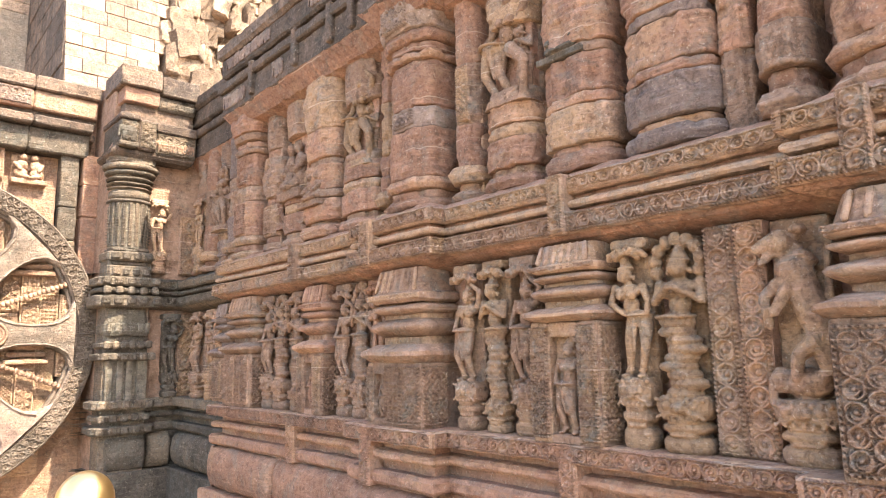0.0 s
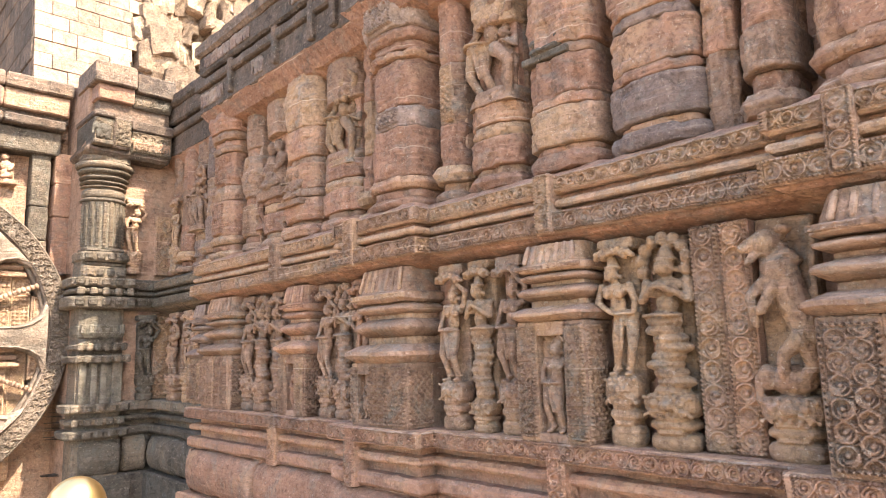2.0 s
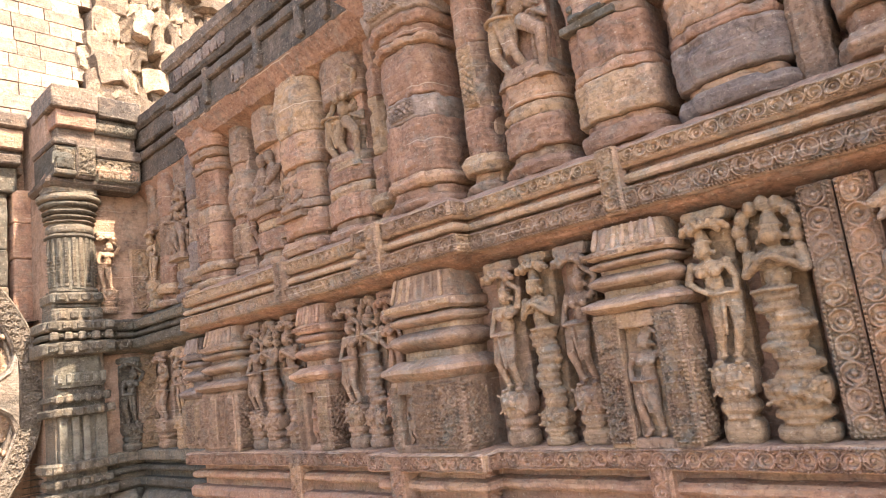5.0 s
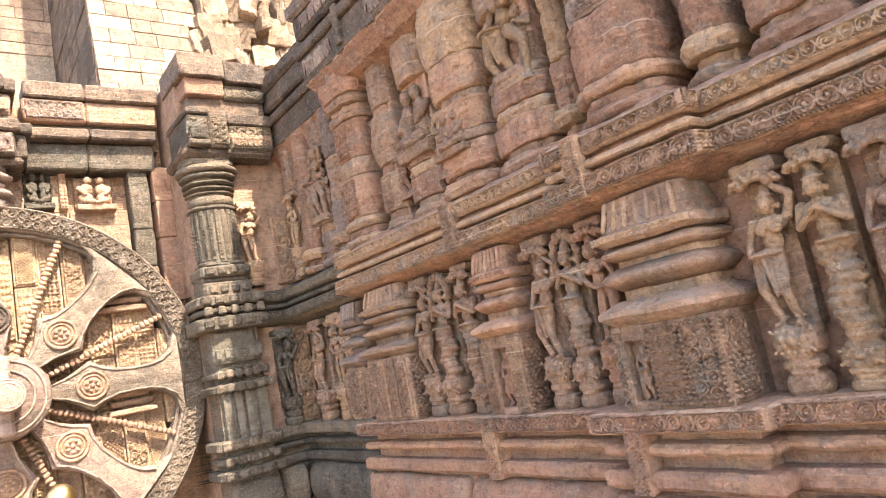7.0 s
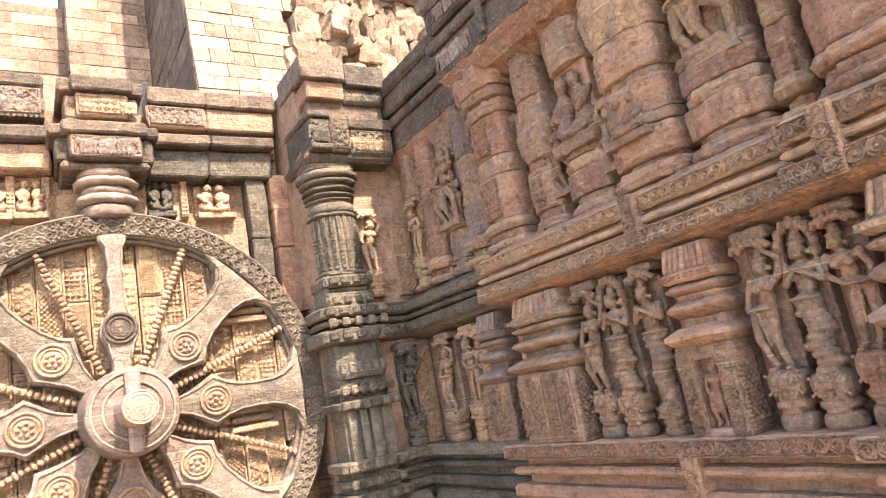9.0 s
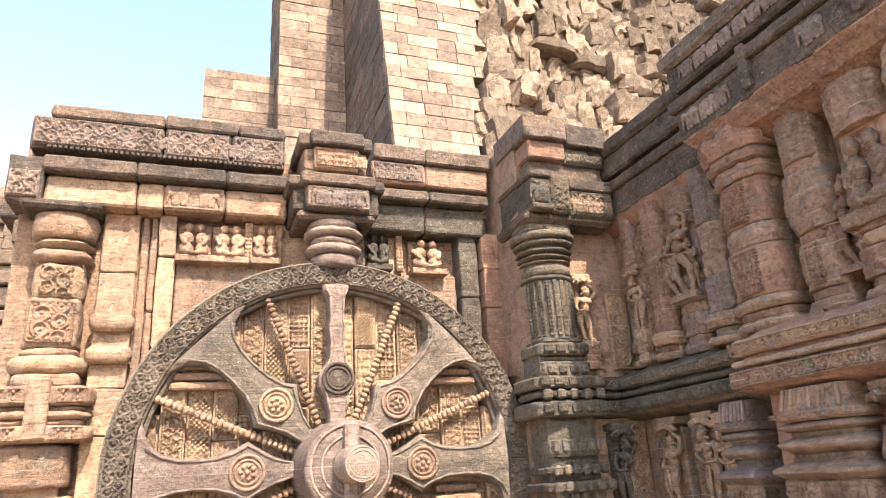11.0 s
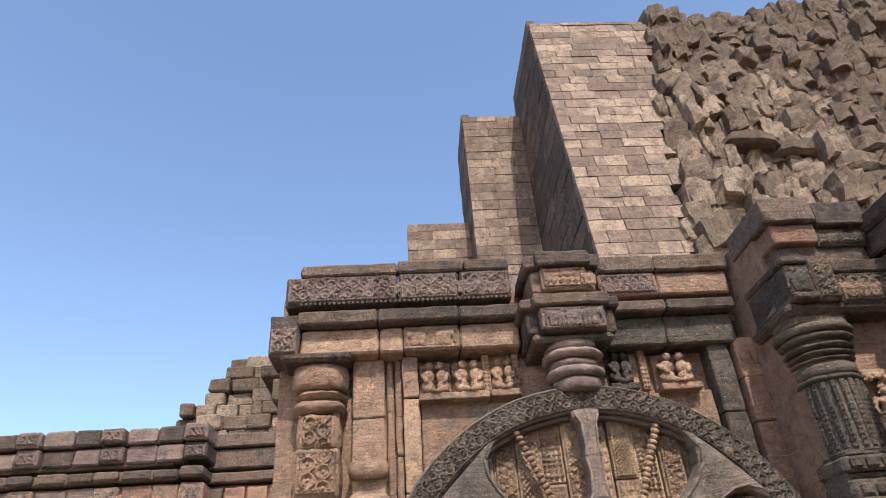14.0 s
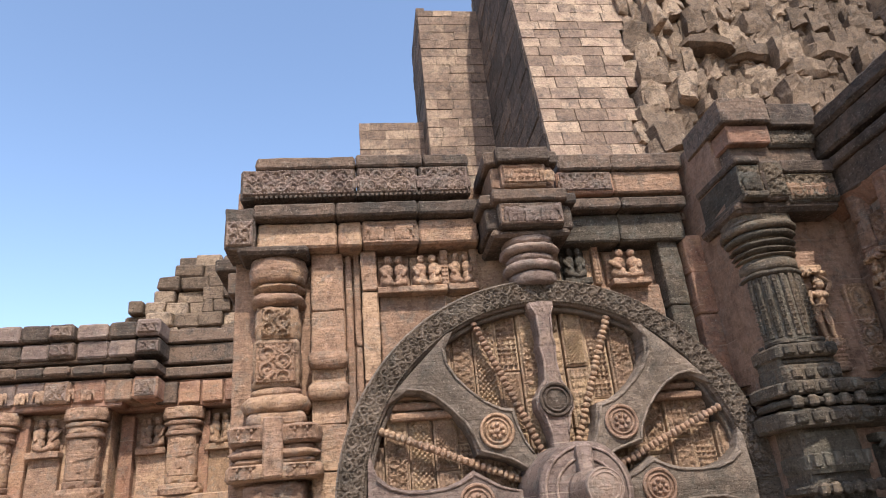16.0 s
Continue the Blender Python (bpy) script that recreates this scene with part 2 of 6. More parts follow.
    def loft(self, levels, n=24, power=2.0, cx=0.0, cy=0.0, smooth=True, cap=True, step=0.035, proud=0.0):
        """Stacked rounded-square rings (z, half width, half depth) from bottom to top."""
        rows = []
        for (za, wa, da), (zb, wb, db) in zip(levels, levels[1:]):
            k = max(1, int(abs(zb - za) / step))
            for i in range(k):
                u = i / k
                rows.append((za + (zb - za) * u, wa + (wb - wa) * u, da + (db - da) * u))
        rows.append(levels[-1])
        V = []
        for z, w, d in rows:
            for i in range(n):
                a = 2 * math.pi * (i + 0.5) / n
                c, s = math.cos(a), math.sin(a)
                k = (abs(c) ** power + abs(s) ** power) ** (-1 / power)
                x, y = w * c * k, d * s * k
                if proud and y < 0 and abs(x) < 0.56 * w:
                    y *= 1 + proud
                V.append((cx + x, cy + y, z))
        F = [(r * n + i, r * n + (i + 1) % n, (r + 1) * n + (i + 1) % n, (r + 1) * n + i) for r in range(len(rows) - 1) for i in range(n)]
        if cap:
            F += [tuple(range(n))[::-1], tuple(range((len(rows) - 1) * n, len(rows) * n))]
        return self.add(V, F, smooth)

    def ball(self, c, r, n=10, m=None):
        """An ellipsoid at c with radii r, turned by m."""
        V, F = [], []
        k = max(4, n // 2 + 1)
        for i in range(k + 1):
            a = math.pi * i / k
            for j in range(n):
                b = 2 * math.pi * j / n
                p = Vector((r[0] * math.sin(a) * math.cos(b), r[1] * math.sin(a) * math.sin(b), -r[2] * math.cos(a)))
                V.append((m @ p if m else p) + Vector(c))
        for i in range(k):
            for j in range(n):
                F.append((i * n + j, i * n + (j + 1) % n, (i + 1) * n + (j + 1) % n, (i + 1) * n + j))
        return self.add(V, F, True)

    def limb(self, a, b, ra, rb, n=9):
        """A tapered rod with rounded ends from a to b."""
        a, b = Vector(a), Vector(b)
        q = (b - a).to_track_quat("Z", "Y").to_matrix()
        L = (b - a).length
        rows = [(-ra * 0.8, ra * 0.4), (0, ra), (L * 0.5, (ra + rb) / 2 * 1.04), (L, rb), (L + rb * 0.8, rb * 0.4)]
        V = [a + q @ Vector((r * math.cos(2 * math.pi * j / n), r * math.sin(2 * math.pi * j / n), z)) for z, r in rows for j in range(n)]
        F = [(i * n + j, i * n + (j + 1) % n, (i + 1) * n + (j + 1) % n, (i + 1) * n + j) for i in range(4) for j in range(n)]
        F += [tuple(range(n))[::-1], tuple(range(4 * n, 5 * n))]
        return self.add(V, F, True)

    def ring(self, c, R, r, n=16, k=5, m=None, a0=0.0, a1=2 * math.pi, taper=0.0):
        """A ring in the xz plane, facing -y; part of a turn gives a scroll that may wind inwards."""
        full = abs(a1 - a0 - 2 * math.pi) < 1e-4 and not taper
        V, F = [], []
        cnt = n if full else n + 1
        for i in range(cnt):
            u = i / n
            a = a0 + (a1 - a0) * u
            RR = R * (1 - taper * u)
            for j in range(k):
                b = 2 * math.pi * j / k
                p = Vector(((RR + r * math.cos(b)) * math.cos(a), -r * math.sin(b), (RR + r * math.cos(b)) * math.sin(a)))
                V.append((m @ p if m else p) + Vector(c))
        for i in range(n):
            for j in range(k):
                F.append((i * k + j, i * k + (j + 1) % k, ((i + 1) % cnt) * k + (j + 1) % k, ((i + 1) % cnt) * k + j))
        return self.add(V, F, True)

    def plate(self, outline, y0, y1, c=0.01):
        """A flat shape given by its outline (x, z) in order against the clock, from its front y0 to its back y1."""
        n = len(outline)
        cx, cz = sum(p[0] for p in outline) / n, sum(p[1] for p in outline) / n
        inner = []
        for x, z in outline:
            d = math.hypot(x - cx, z - cz) or 1
            inner.append((x - (x - cx) / d * c, z - (z - cz) / d * c))
        V = [(x, y0, z) for x, z in inner] + [(x, y0 + c, z) for x, z in outline] + [(x, y1, z) for x, z in outline]
        F = [tuple(range(n))]
        for i in range(n):
            j = (i + 1) % n
            F += [(j, i, n + i, n + j), (n + j, n + i, 2 * n + i, 2 * n + j)]
        F.append(tuple(range(2 * n, 3 * n))[::-1])
        return self.add(V, F)

    def wear(self, amp=0.006, freq=7.0, seed=0.0):
        """Uneven, worn surfaces and edges."""
        o = Vector((seed * 3.1, seed * 1.7, seed * 5.3))
        out = []
        for p in self.v:
            q = Vector(p)
            d = noise.noise_vector((q + o) * freq) + 0.5 * noise.noise_vector((q + o) * freq * 2.7)
            out.append(tuple(q + d * amp))
        self.v = out
        return self

    def data(self, name, mat):
        me = bpy.data.meshes.new(name)
        me.from_pydata(self.v, [], self.f)
        me.polygons.foreach_set("use_smooth", self.s)
        me.materials.append(mat)
        if not self.keep:
            bm = bmesh.new()
            bm.from_mesh(me)
            bmesh.ops.recalc_face_normals(bm, faces=bm.faces)
            bm.to_mesh(me)
            bm.free()
        return me


def part(name, b, mat, parent=None, label="", at=None):
    """Links a builder (or a ready mesh) as one object, under a thing or a part of it."""
    me = b.data(name, mat) if isinstance(b, Mesh) else b
    ob = new(name, me)
    if at is not None:
        ob.matrix_basis = at
    if parent is not None:
        ob.parent = parent
    if label:
        ob["label"] = label
    return ob


def thing(name, at, label, category, group="", kind=""):
    ob = new(name)
    ob.empty_display_size = 0.1
    ob.matrix_basis = at
    return tagged(ob, label, category, group, kind)


def fused(b, voxel, name, mat, amp=0.004, seed=0.0):
    """Melts overlapping forms into one worn carved mesh."""
    tmp = new("tmp", b.data("tmp", mat))
    mod = tmp.modifiers.new("melt", "REMESH")
    mod.mode, mod.voxel_size, mod.use_smooth_shade = "VOXEL", voxel, True
    sm = tmp.modifiers.new("soft", "SMOOTH")
    sm.factor, sm.iterations = 0.5, 1
    bpy.context.view_layer.update()
    me = bpy.data.meshes.new_from_object(tmp.evaluated_get(bpy.context.evaluated_depsgraph_get()))
    me.name = name
    old = tmp.data
    bpy.data.objects.remove(tmp)
    bpy.data.meshes.remove(old)
    o = Vector((seed, seed * 2, seed * 3))
    for v in me.vertices:
        v.co += noise.noise_vector((v.co + o) * 16) * amp + noise.noise_vector((v.co + o) * 45) * amp * 0.5
    if not me.materials:
        me.materials.append(mat)
    return me


def run(path, profile, step=0.05, amp=0.006, seed=0.0, ends=True, back=0.6, smooth=False):
    """A moulding along a plan line; the profile gives (outward, z) from bottom to top, the outside lies to the right of the line."""
    pts = [Vector(p) for p in path]
    dirs = [(b - a).normalized() for a, b in zip(pts, pts[1:])]
    nor = [Vector((d.y, -d.x)) for d in dirs]
    stations = []
    for i in range(len(pts)):
        if i == 0:
            off = nor[0]
        elif i == len(pts) - 1:
            off = nor[-1]
        else:
            off = (nor[i - 1] + nor[i])
            off = off / (1 + nor[i - 1].dot(nor[i]))
        stations.append((pts[i], off))
        if i < len(pts) - 1:
            L = (pts[i + 1] - pts[i]).length
            k = max(1, int(L / step))
            for j in range(1, k):
                stations.append((pts[i].lerp(pts[i + 1], j / k), None, i))
    st = []
    for i, s in enumerate(stations):
        if len(s) == 3:
            a = next(x for x in reversed(stations[:i]) if len(x) == 2)
            c = next(x for x in stations[i:] if len(x) == 2)
            u = (s[0] - a[0]).length / (c[0] - a[0]).length
            st.append((s[0], a[1].lerp(c[1], u)))
        else:
            st.append(s)
    prof = [(-back, profile[0][1])] + list(profile) + [(-back, profile[-1][1])]
    n = len(prof)
    b = Mesh()
    V = [(p.x + o.x * d, p.y + o.y * d, z) for p, o in st for d, z in prof]
    F = [(i * n + j, i * n + j + 1, (i + 1) * n + j + 1, (i + 1) * n + j)[::-1] for i in range(len(st) - 1) for j in range(n - 1)]
    if ends:
        F += [tuple(range(n))[::-1], tuple(range((len(st) - 1) * n, len(st) * n))]
    b.add(V, F, smooth)
    return b.wear(amp * 0.8, 6.0, seed).wear(amp * 0.5, 15.0, seed)


def slab(z0, z1, d, r=0.012):
    """Profile of a slab with rounded edges."""
    return [(d - r, z0), (d, z0 + r), (d, z1 - r), (d - r, z1)]


def roll(z0, z1, d0, d1, n=7):
    """Profile of a bulging roll from depth d0 out to d1."""
    return [(d0 + (d1 - d0) * math.sin(math.pi * i / n) ** 0.7 if 0 < i < n else d0, z0 + (z1 - z0) * (0.5 - 0.5 * math.cos(math.pi * i / n))) for i in range(n + 1)]


def along(path):
    """Straight stretches of a plan line: start, direction, outward normal, length."""
    for a, b in zip(path, path[1:]):
        a, b = Vector(a), Vector(b)
        d = (b - a).normalized()
        yield a, d, Vector((d.y, -d.x)), (b - a).length


GRAIN = np.random.default_rng(7).random((256, 256))


def field(u, v, scale):
    """Smooth grey noise over a face, between 0 and 1."""
    a, b = np.asarray(u) * scale + 90.0, np.asarray(v) * scale + 90.0
    i, j = np.floor(a).astype(int), np.floor(b).astype(int)
    f, g = a - i, b - j
    f, g = f * f * (3 - 2 * f), g * g * (3 - 2 * g)
    G = lambda p, q: GRAIN[p % 256, q % 256]
    return (G(i, j) * (1 - f) + G(i + 1, j) * f) * (1 - g) + (G(i, j + 1) * (1 - f) + G(i + 1, j + 1) * f) * g


def soft(x, a, b):
    t = np.clip((x - a) / (b - a), 0, 1)
    return t * t * (3 - 2 * t)


def vine(u, v, cell):
    """A stem that winds from roundel to roundel, a curled leaf and a boss in each."""
    i = np.floor(u / cell)
    turn = np.where(i % 2 == 0, 1.0, -1.0)
    x, y = (u - (i + 0.5) * cell) / (cell * 0.5), v / (cell * 0.5)
    r, th = np.hypot(x, y), np.arctan2(y * turn, x)
    ring = 1 - soft(np.abs(r - 0.88), 0.09, 0.16)
    curl = soft(np.cos(th - 6.2 * r), 0.05, 0.4) * soft(r, 0.28, 0.4) * (1 - soft(r, 0.72, 0.82))
    boss = np.sqrt(np.clip(1 - (r / 0.27) ** 2, 0, 1))
    leaf = soft(np.cos(3 * th + 9 * r), 0.1, 0.45) * soft(r, 1.02, 1.12) * 0.8
    return np.maximum.reduce([ring, curl * 0.9, boss, leaf])


def ornament(u, v, w, h, style, size, border):
    """Height of a carved face, u across and v up from its middle, w wide and h high: 0 the ground, 1 the old face."""
    if style == "scroll":
        if w >= h:
            n = max(1, round(h * 0.8 / max(size, h * 0.34)))
            cell = h * (0.80 if border else 0.96) / n
            k = np.clip(np.floor(v / cell + n / 2), 0, n - 1)
            H = vine(u + k * cell * 0.5, v - (k - (n - 1) / 2) * cell, cell)
        else:
            n = max(1, round(w * 0.8 / max(size, w * 0.34)))
            cell = w * (0.80 if border else 0.96) / n
            k = np.clip(np.floor(u / cell + n / 2), 0, n - 1)
            H = vine(v + k * cell * 0.5, u - (k - (n - 1) / 2) * cell, cell)
    elif style == "lozenge":
        a, b = (u + v) / size * math.pi, (u - v) / size * math.pi
        H = soft(np.abs(np.sin(a)) * np.abs(np.sin(b)), 0.12, 0.5)
    elif style == "lines":
        H = soft(np.abs(np.sin(u / size * math.pi)), 0.35, 0.6) * (0.75 + 0.25 * np.sign(np.sin(v / size * math.pi)))
    else:
        x, y = (u / size) % 1 - 0.5, (v / size) % 1 - 0.5
        r, th = np.hypot(x, y) * 2, np.arctan2(y, x)
        H = np.maximum(soft(0.62 + 0.3 * np.cos(4 * th) - r, 0.0, 0.25) * soft(r, 0.1, 0.3), 1 - soft(r, 0.12, 0.22))
    if border:
        e = np.minimum(h / 2 - np.abs(v), w / 2 - np.abs(u))
        bw = min(0.016, 0.12 * min(w, h))
        hole = np.hypot(((u + v) / (bw * 1.35)) % 1 - 0.5, (e - bw / 2) / (bw * 1.35))
        edge = 0.95 - 1.2 * (1 - soft(hole, 0.14, 0.26))
        H = np.where(e < bw, edge, np.where(e < bw * 1.35, 0.05, H))
    worn = soft(field(u, v, 9.0) * 0.7 + field(u + 3, v, 31.0) * 0.3, 0.55, 0.75)
    H = H * (1 - 0.5 * worn) + 0.35 * worn
    return H + 0.12 * (field(u, v, 75.0) - 0.5) + 0.2 * (field(u, v + 5, 28.0) - 0.5)


def sheet(u0, u1, v0, v1, style, size, border, res, depth, place):
    """A carved face as fine geometry; place(u, v, height) gives the point."""
    nu, nv = max(3, int((u1 - u0) / res)), max(3, int((v1 - v0) / res))
    us, vs = np.linspace(u0, u1, nu + 1), np.linspace(v0, v1, nv + 1)
    U, V = np.meshgrid(us, vs, indexing="ij")
    H = depth * ornament(U - (u0 + u1) / 2, V - (v0 + v1) / 2, u1 - u0, v1 - v0, style, size, border)
    H[0, :] = H[-1, :] = H[:, 0] = H[:, -1] = -0.012
    X, Y, Z = place(U, V, H)
    P = np.stack([X, Y, Z], axis=-1).reshape(-1, 3)
    i = np.arange(nu)[:, None] * (nv + 1) + np.arange(nv)[None, :]
    F = np.stack([i, i + nv + 1, i + nv + 2, i + 1], axis=-1).reshape(-1, 4)
    b = Mesh()
    b.keep = True
    return b.add(P.tolist(), F.tolist(), True)


def scrolls(path, z, h, d, res=0.0036, depth=0.021):
    """A carved band of winding scrolls between two drilled borders, set on the faces of a slab."""
    b = Mesh()
    b.keep = True
    for a, dr, nr, L in along(path):
        if L < 0.1:
            continue
        q = sheet(0.0, L, -h / 2, h / 2, "scroll", h, True, res, depth,
                  lambda U, V, H: (a.x + dr.x * U + nr.x * (d + H), a.y + dr.y * U + nr.y * (d + H), z + V))
        b.add(q.v, q.f, True)
    return b


def relief(x0, x1, z0, z1, y, style="scroll", size=0.06, border=True, res=0.0042, depth=0.021):
    """Carving on an upright face that looks to -y: scrolls, lozenges, small petals or fine lines, in a drilled border."""
    return sheet(x0, x1, z0, z1, style, size, border and min(x1 - x0, z1 - z0) > 0.07, res, depth, lambda U, V, H: (U, y - H, V))


def carving(owner, b, mat, worn=0.0025):
    ob = part("carving", b.wear(worn, 14), mat, owner)
    ob["kind"] = "stuff"
    return ob


WEST, SOUTH = -90, 0          # turn of a thing whose front looks to -x, to -y


def at_right(x, y, z=0.0):
    return pose(x, y, z, 0, 0, WEST)


# ---- carved figures: one plain mesh each ----
def body(b, x, z, h, lean=0.0, arm=1, hip=0.0, y=0.0, legs=True):
    """A plain standing figure of height h over z, with headdress, necklace and girdle, full in its limbs."""
    f = slender_body(Mesh(), 0.0, z, h, lean, arm, hip, 0.0, legs)
    b.add([(px * 1.3 + x, py * 1.35 + y, pz) for px, py, pz in f.v], f.f, True)
    return b


def slender_body(b, x, z, h, lean, arm, hip, y, legs):
    k = h
    hx = x + lean * k * 0.55
    b.ball((hx, y - 0.03 * k, z + 0.885 * k), (0.052 * k, 0.058 * k, 0.07 * k), 12)
    b.limb((hx, y, z + 0.93 * k), (hx, y, z + 1.03 * k), 0.052 * k, 0.030 * k, 10)
    b.ring((hx, y - 0.01 * k, z + 0.945 * k), 0.052 * k, 0.013 * k, 14, 5, Matrix.Rotation(radians(90), 3, "X"))
    for s in (-1, 1):
        b.ball((hx + s * 0.062 * k, y - 0.01 * k, z + 0.86 * k), (0.016 * k, 0.02 * k, 0.028 * k), 7)
    b.limb((x + lean * k * 0.4, y, z + 0.78 * k), (hx, y - 0.01 * k, z + 0.85 * k), 0.032 * k, 0.03 * k, 8)
    b.ball((x + lean * k * 0.35, y, z + 0.745 * k), (0.112 * k, 0.062 * k, 0.062 * k), 12)
    for s in (-1, 1):
        b.ball((x + lean * k * 0.32 + s * 0.046 * k, y - 0.045 * k, z + 0.705 * k), (0.042 * k, 0.036 * k, 0.042 * k), 9)
    b.ball((x + lean * k * 0.15, y, z + 0.62 * k), (0.064 * k, 0.05 * k, 0.085 * k), 10)
    b.ball((x + hip * k, y, z + 0.505 * k), (0.105 * k, 0.07 * k, 0.07 * k), 12)
    b.ring((x + hip * k, y - 0.01 * k, z + 0.53 * k), 0.092 * k, 0.016 * k, 18, 5, Matrix.Rotation(radians(90), 3, "X"))
    b.ring((x + lean * k * 0.36, y - 0.035 * k, z + 0.78 * k), 0.052 * k, 0.010 * k, 12, 5, None, math.pi, 2 * math.pi)
    if legs:
        b.limb((x + hip * k, y - 0.07 * k, z + 0.50 * k), (x + hip * k * 0.5, y - 0.055 * k, z + 0.22 * k), 0.020 * k, 0.012 * k, 6)
    for s in (-1, 1):
        if legs:
            knee = (x + s * 0.062 * k + hip * k * 0.9, y - 0.035 * k, z + 0.27 * k)
            b.limb((x + s * 0.052 * k + hip * k, y, z + 0.47 * k), knee, 0.056 * k, 0.038 * k)
            b.limb(knee, (x + s * 0.05 * k, y, z + 0.04 * k), 0.036 * k, 0.024 * k)
            b.ring((x + s * 0.05 * k, y, z + 0.06 * k), 0.028 * k, 0.010 * k, 10, 5, Matrix.Rotation(radians(90), 3, "X"))
            b.ball((x + s * 0.065 * k, y - 0.04 * k, z + 0.018 * k), (0.030 * k, 0.055 * k, 0.020 * k), 8)
        sh = (x + lean * k * 0.35 + s * 0.112 * k, y, z + 0.775 * k)
        b.ball(sh, (0.036 * k, 0.036 * k, 0.036 * k), 8)
        if arm == 1 and s > 0:
            el = (sh[0] + s * 0.055 * k, y - 0.03 * k, z + 0.92 * k)
            b.limb(sh, el, 0.030 * k, 0.025 * k)
            b.limb(el, (hx + s * 0.03 * k, y - 0.04 * k, z + 1.04 * k), 0.025 * k, 0.020 * k)
        elif arm == 2:
            el = (sh[0] + s * 0.02 * k, y - 0.03 * k, z + 0.64 * k)
            b.limb(sh, el, 0.030 * k, 0.025 * k)
            b.limb(el, (x + lean * k * 0.3 + s * 0.012 * k, y - 0.105 * k, z + 0.745 * k), 0.025 * k, 0.020 * k)
        else:
            el = (sh[0] + s * 0.045 * k, y - 0.01 * k, z + 0.64 * k)
            b.limb(sh, el, 0.030 * k, 0.025 * k)
            b.limb(el, (x + hip * k + s * 0.085 * k, y - 0.05 * k, z + 0.53 * k), 0.025 * k, 0.019 * k)
    return b


def foliage(b, x, z, w, y=0.0, n=9):
    """Leafy canopy over a figure."""
    for i in range(n):
        a = math.pi * (0.5 + i) / n
        for q in (0.62, 1.0):
            b.ball((x + w * q * math.cos(a), y - 0.05 - 0.012 * (i % 2), z + w * 0.45 * q * math.sin(a)), (w * 0.17, 0.03, w * 0.15), 7)


def pedestal(b, w, d, z1):
    """Lotus rolls and a carved block under a figure."""
    z = 0.0
    for u, ww, p in ((0.30, 0.95, 1.2), (0.07, 0.6, 3), (0.16, 0.88, 2.0), (0.07, 0.66, 3), (0.40, 1.0, 9.0)):
        h = u * z1
        b.loft([(z, w * ww * 0.86, d * 0.8), (z + h * 0.3, w * ww, d), (z + h * 0.75, w * ww, d), (z + h, w * ww * 0.86, d * 0.8)], 24, p + 2)
        z += h
    zc = z - 0.2 * z1          # crouching beast on the block
    b.ball((0, -d, zc), (w * 0.34, 0.03, 0.10 * z1), 10)
    for s in (-1, 1):
        b.ball((s * w * 0.52, -d, zc + 0.03 * z1), (w * 0.2, 0.022, 0.08 * z1), 8)
        b.limb((s * w * 0.3, -d, zc - 0.06 * z1), (s * w * 0.75, -d, zc - 0.13 * z1), 0.012, 0.010, 6)
    for q in (z - 0.015, z - 0.37 * z1):
        for i in range(7):
            b.ball((-w * 0.9 + w * 0.3 * i, -d, q), (0.011, 0.011, 0.010), 6)
    return b


STATUES = {}


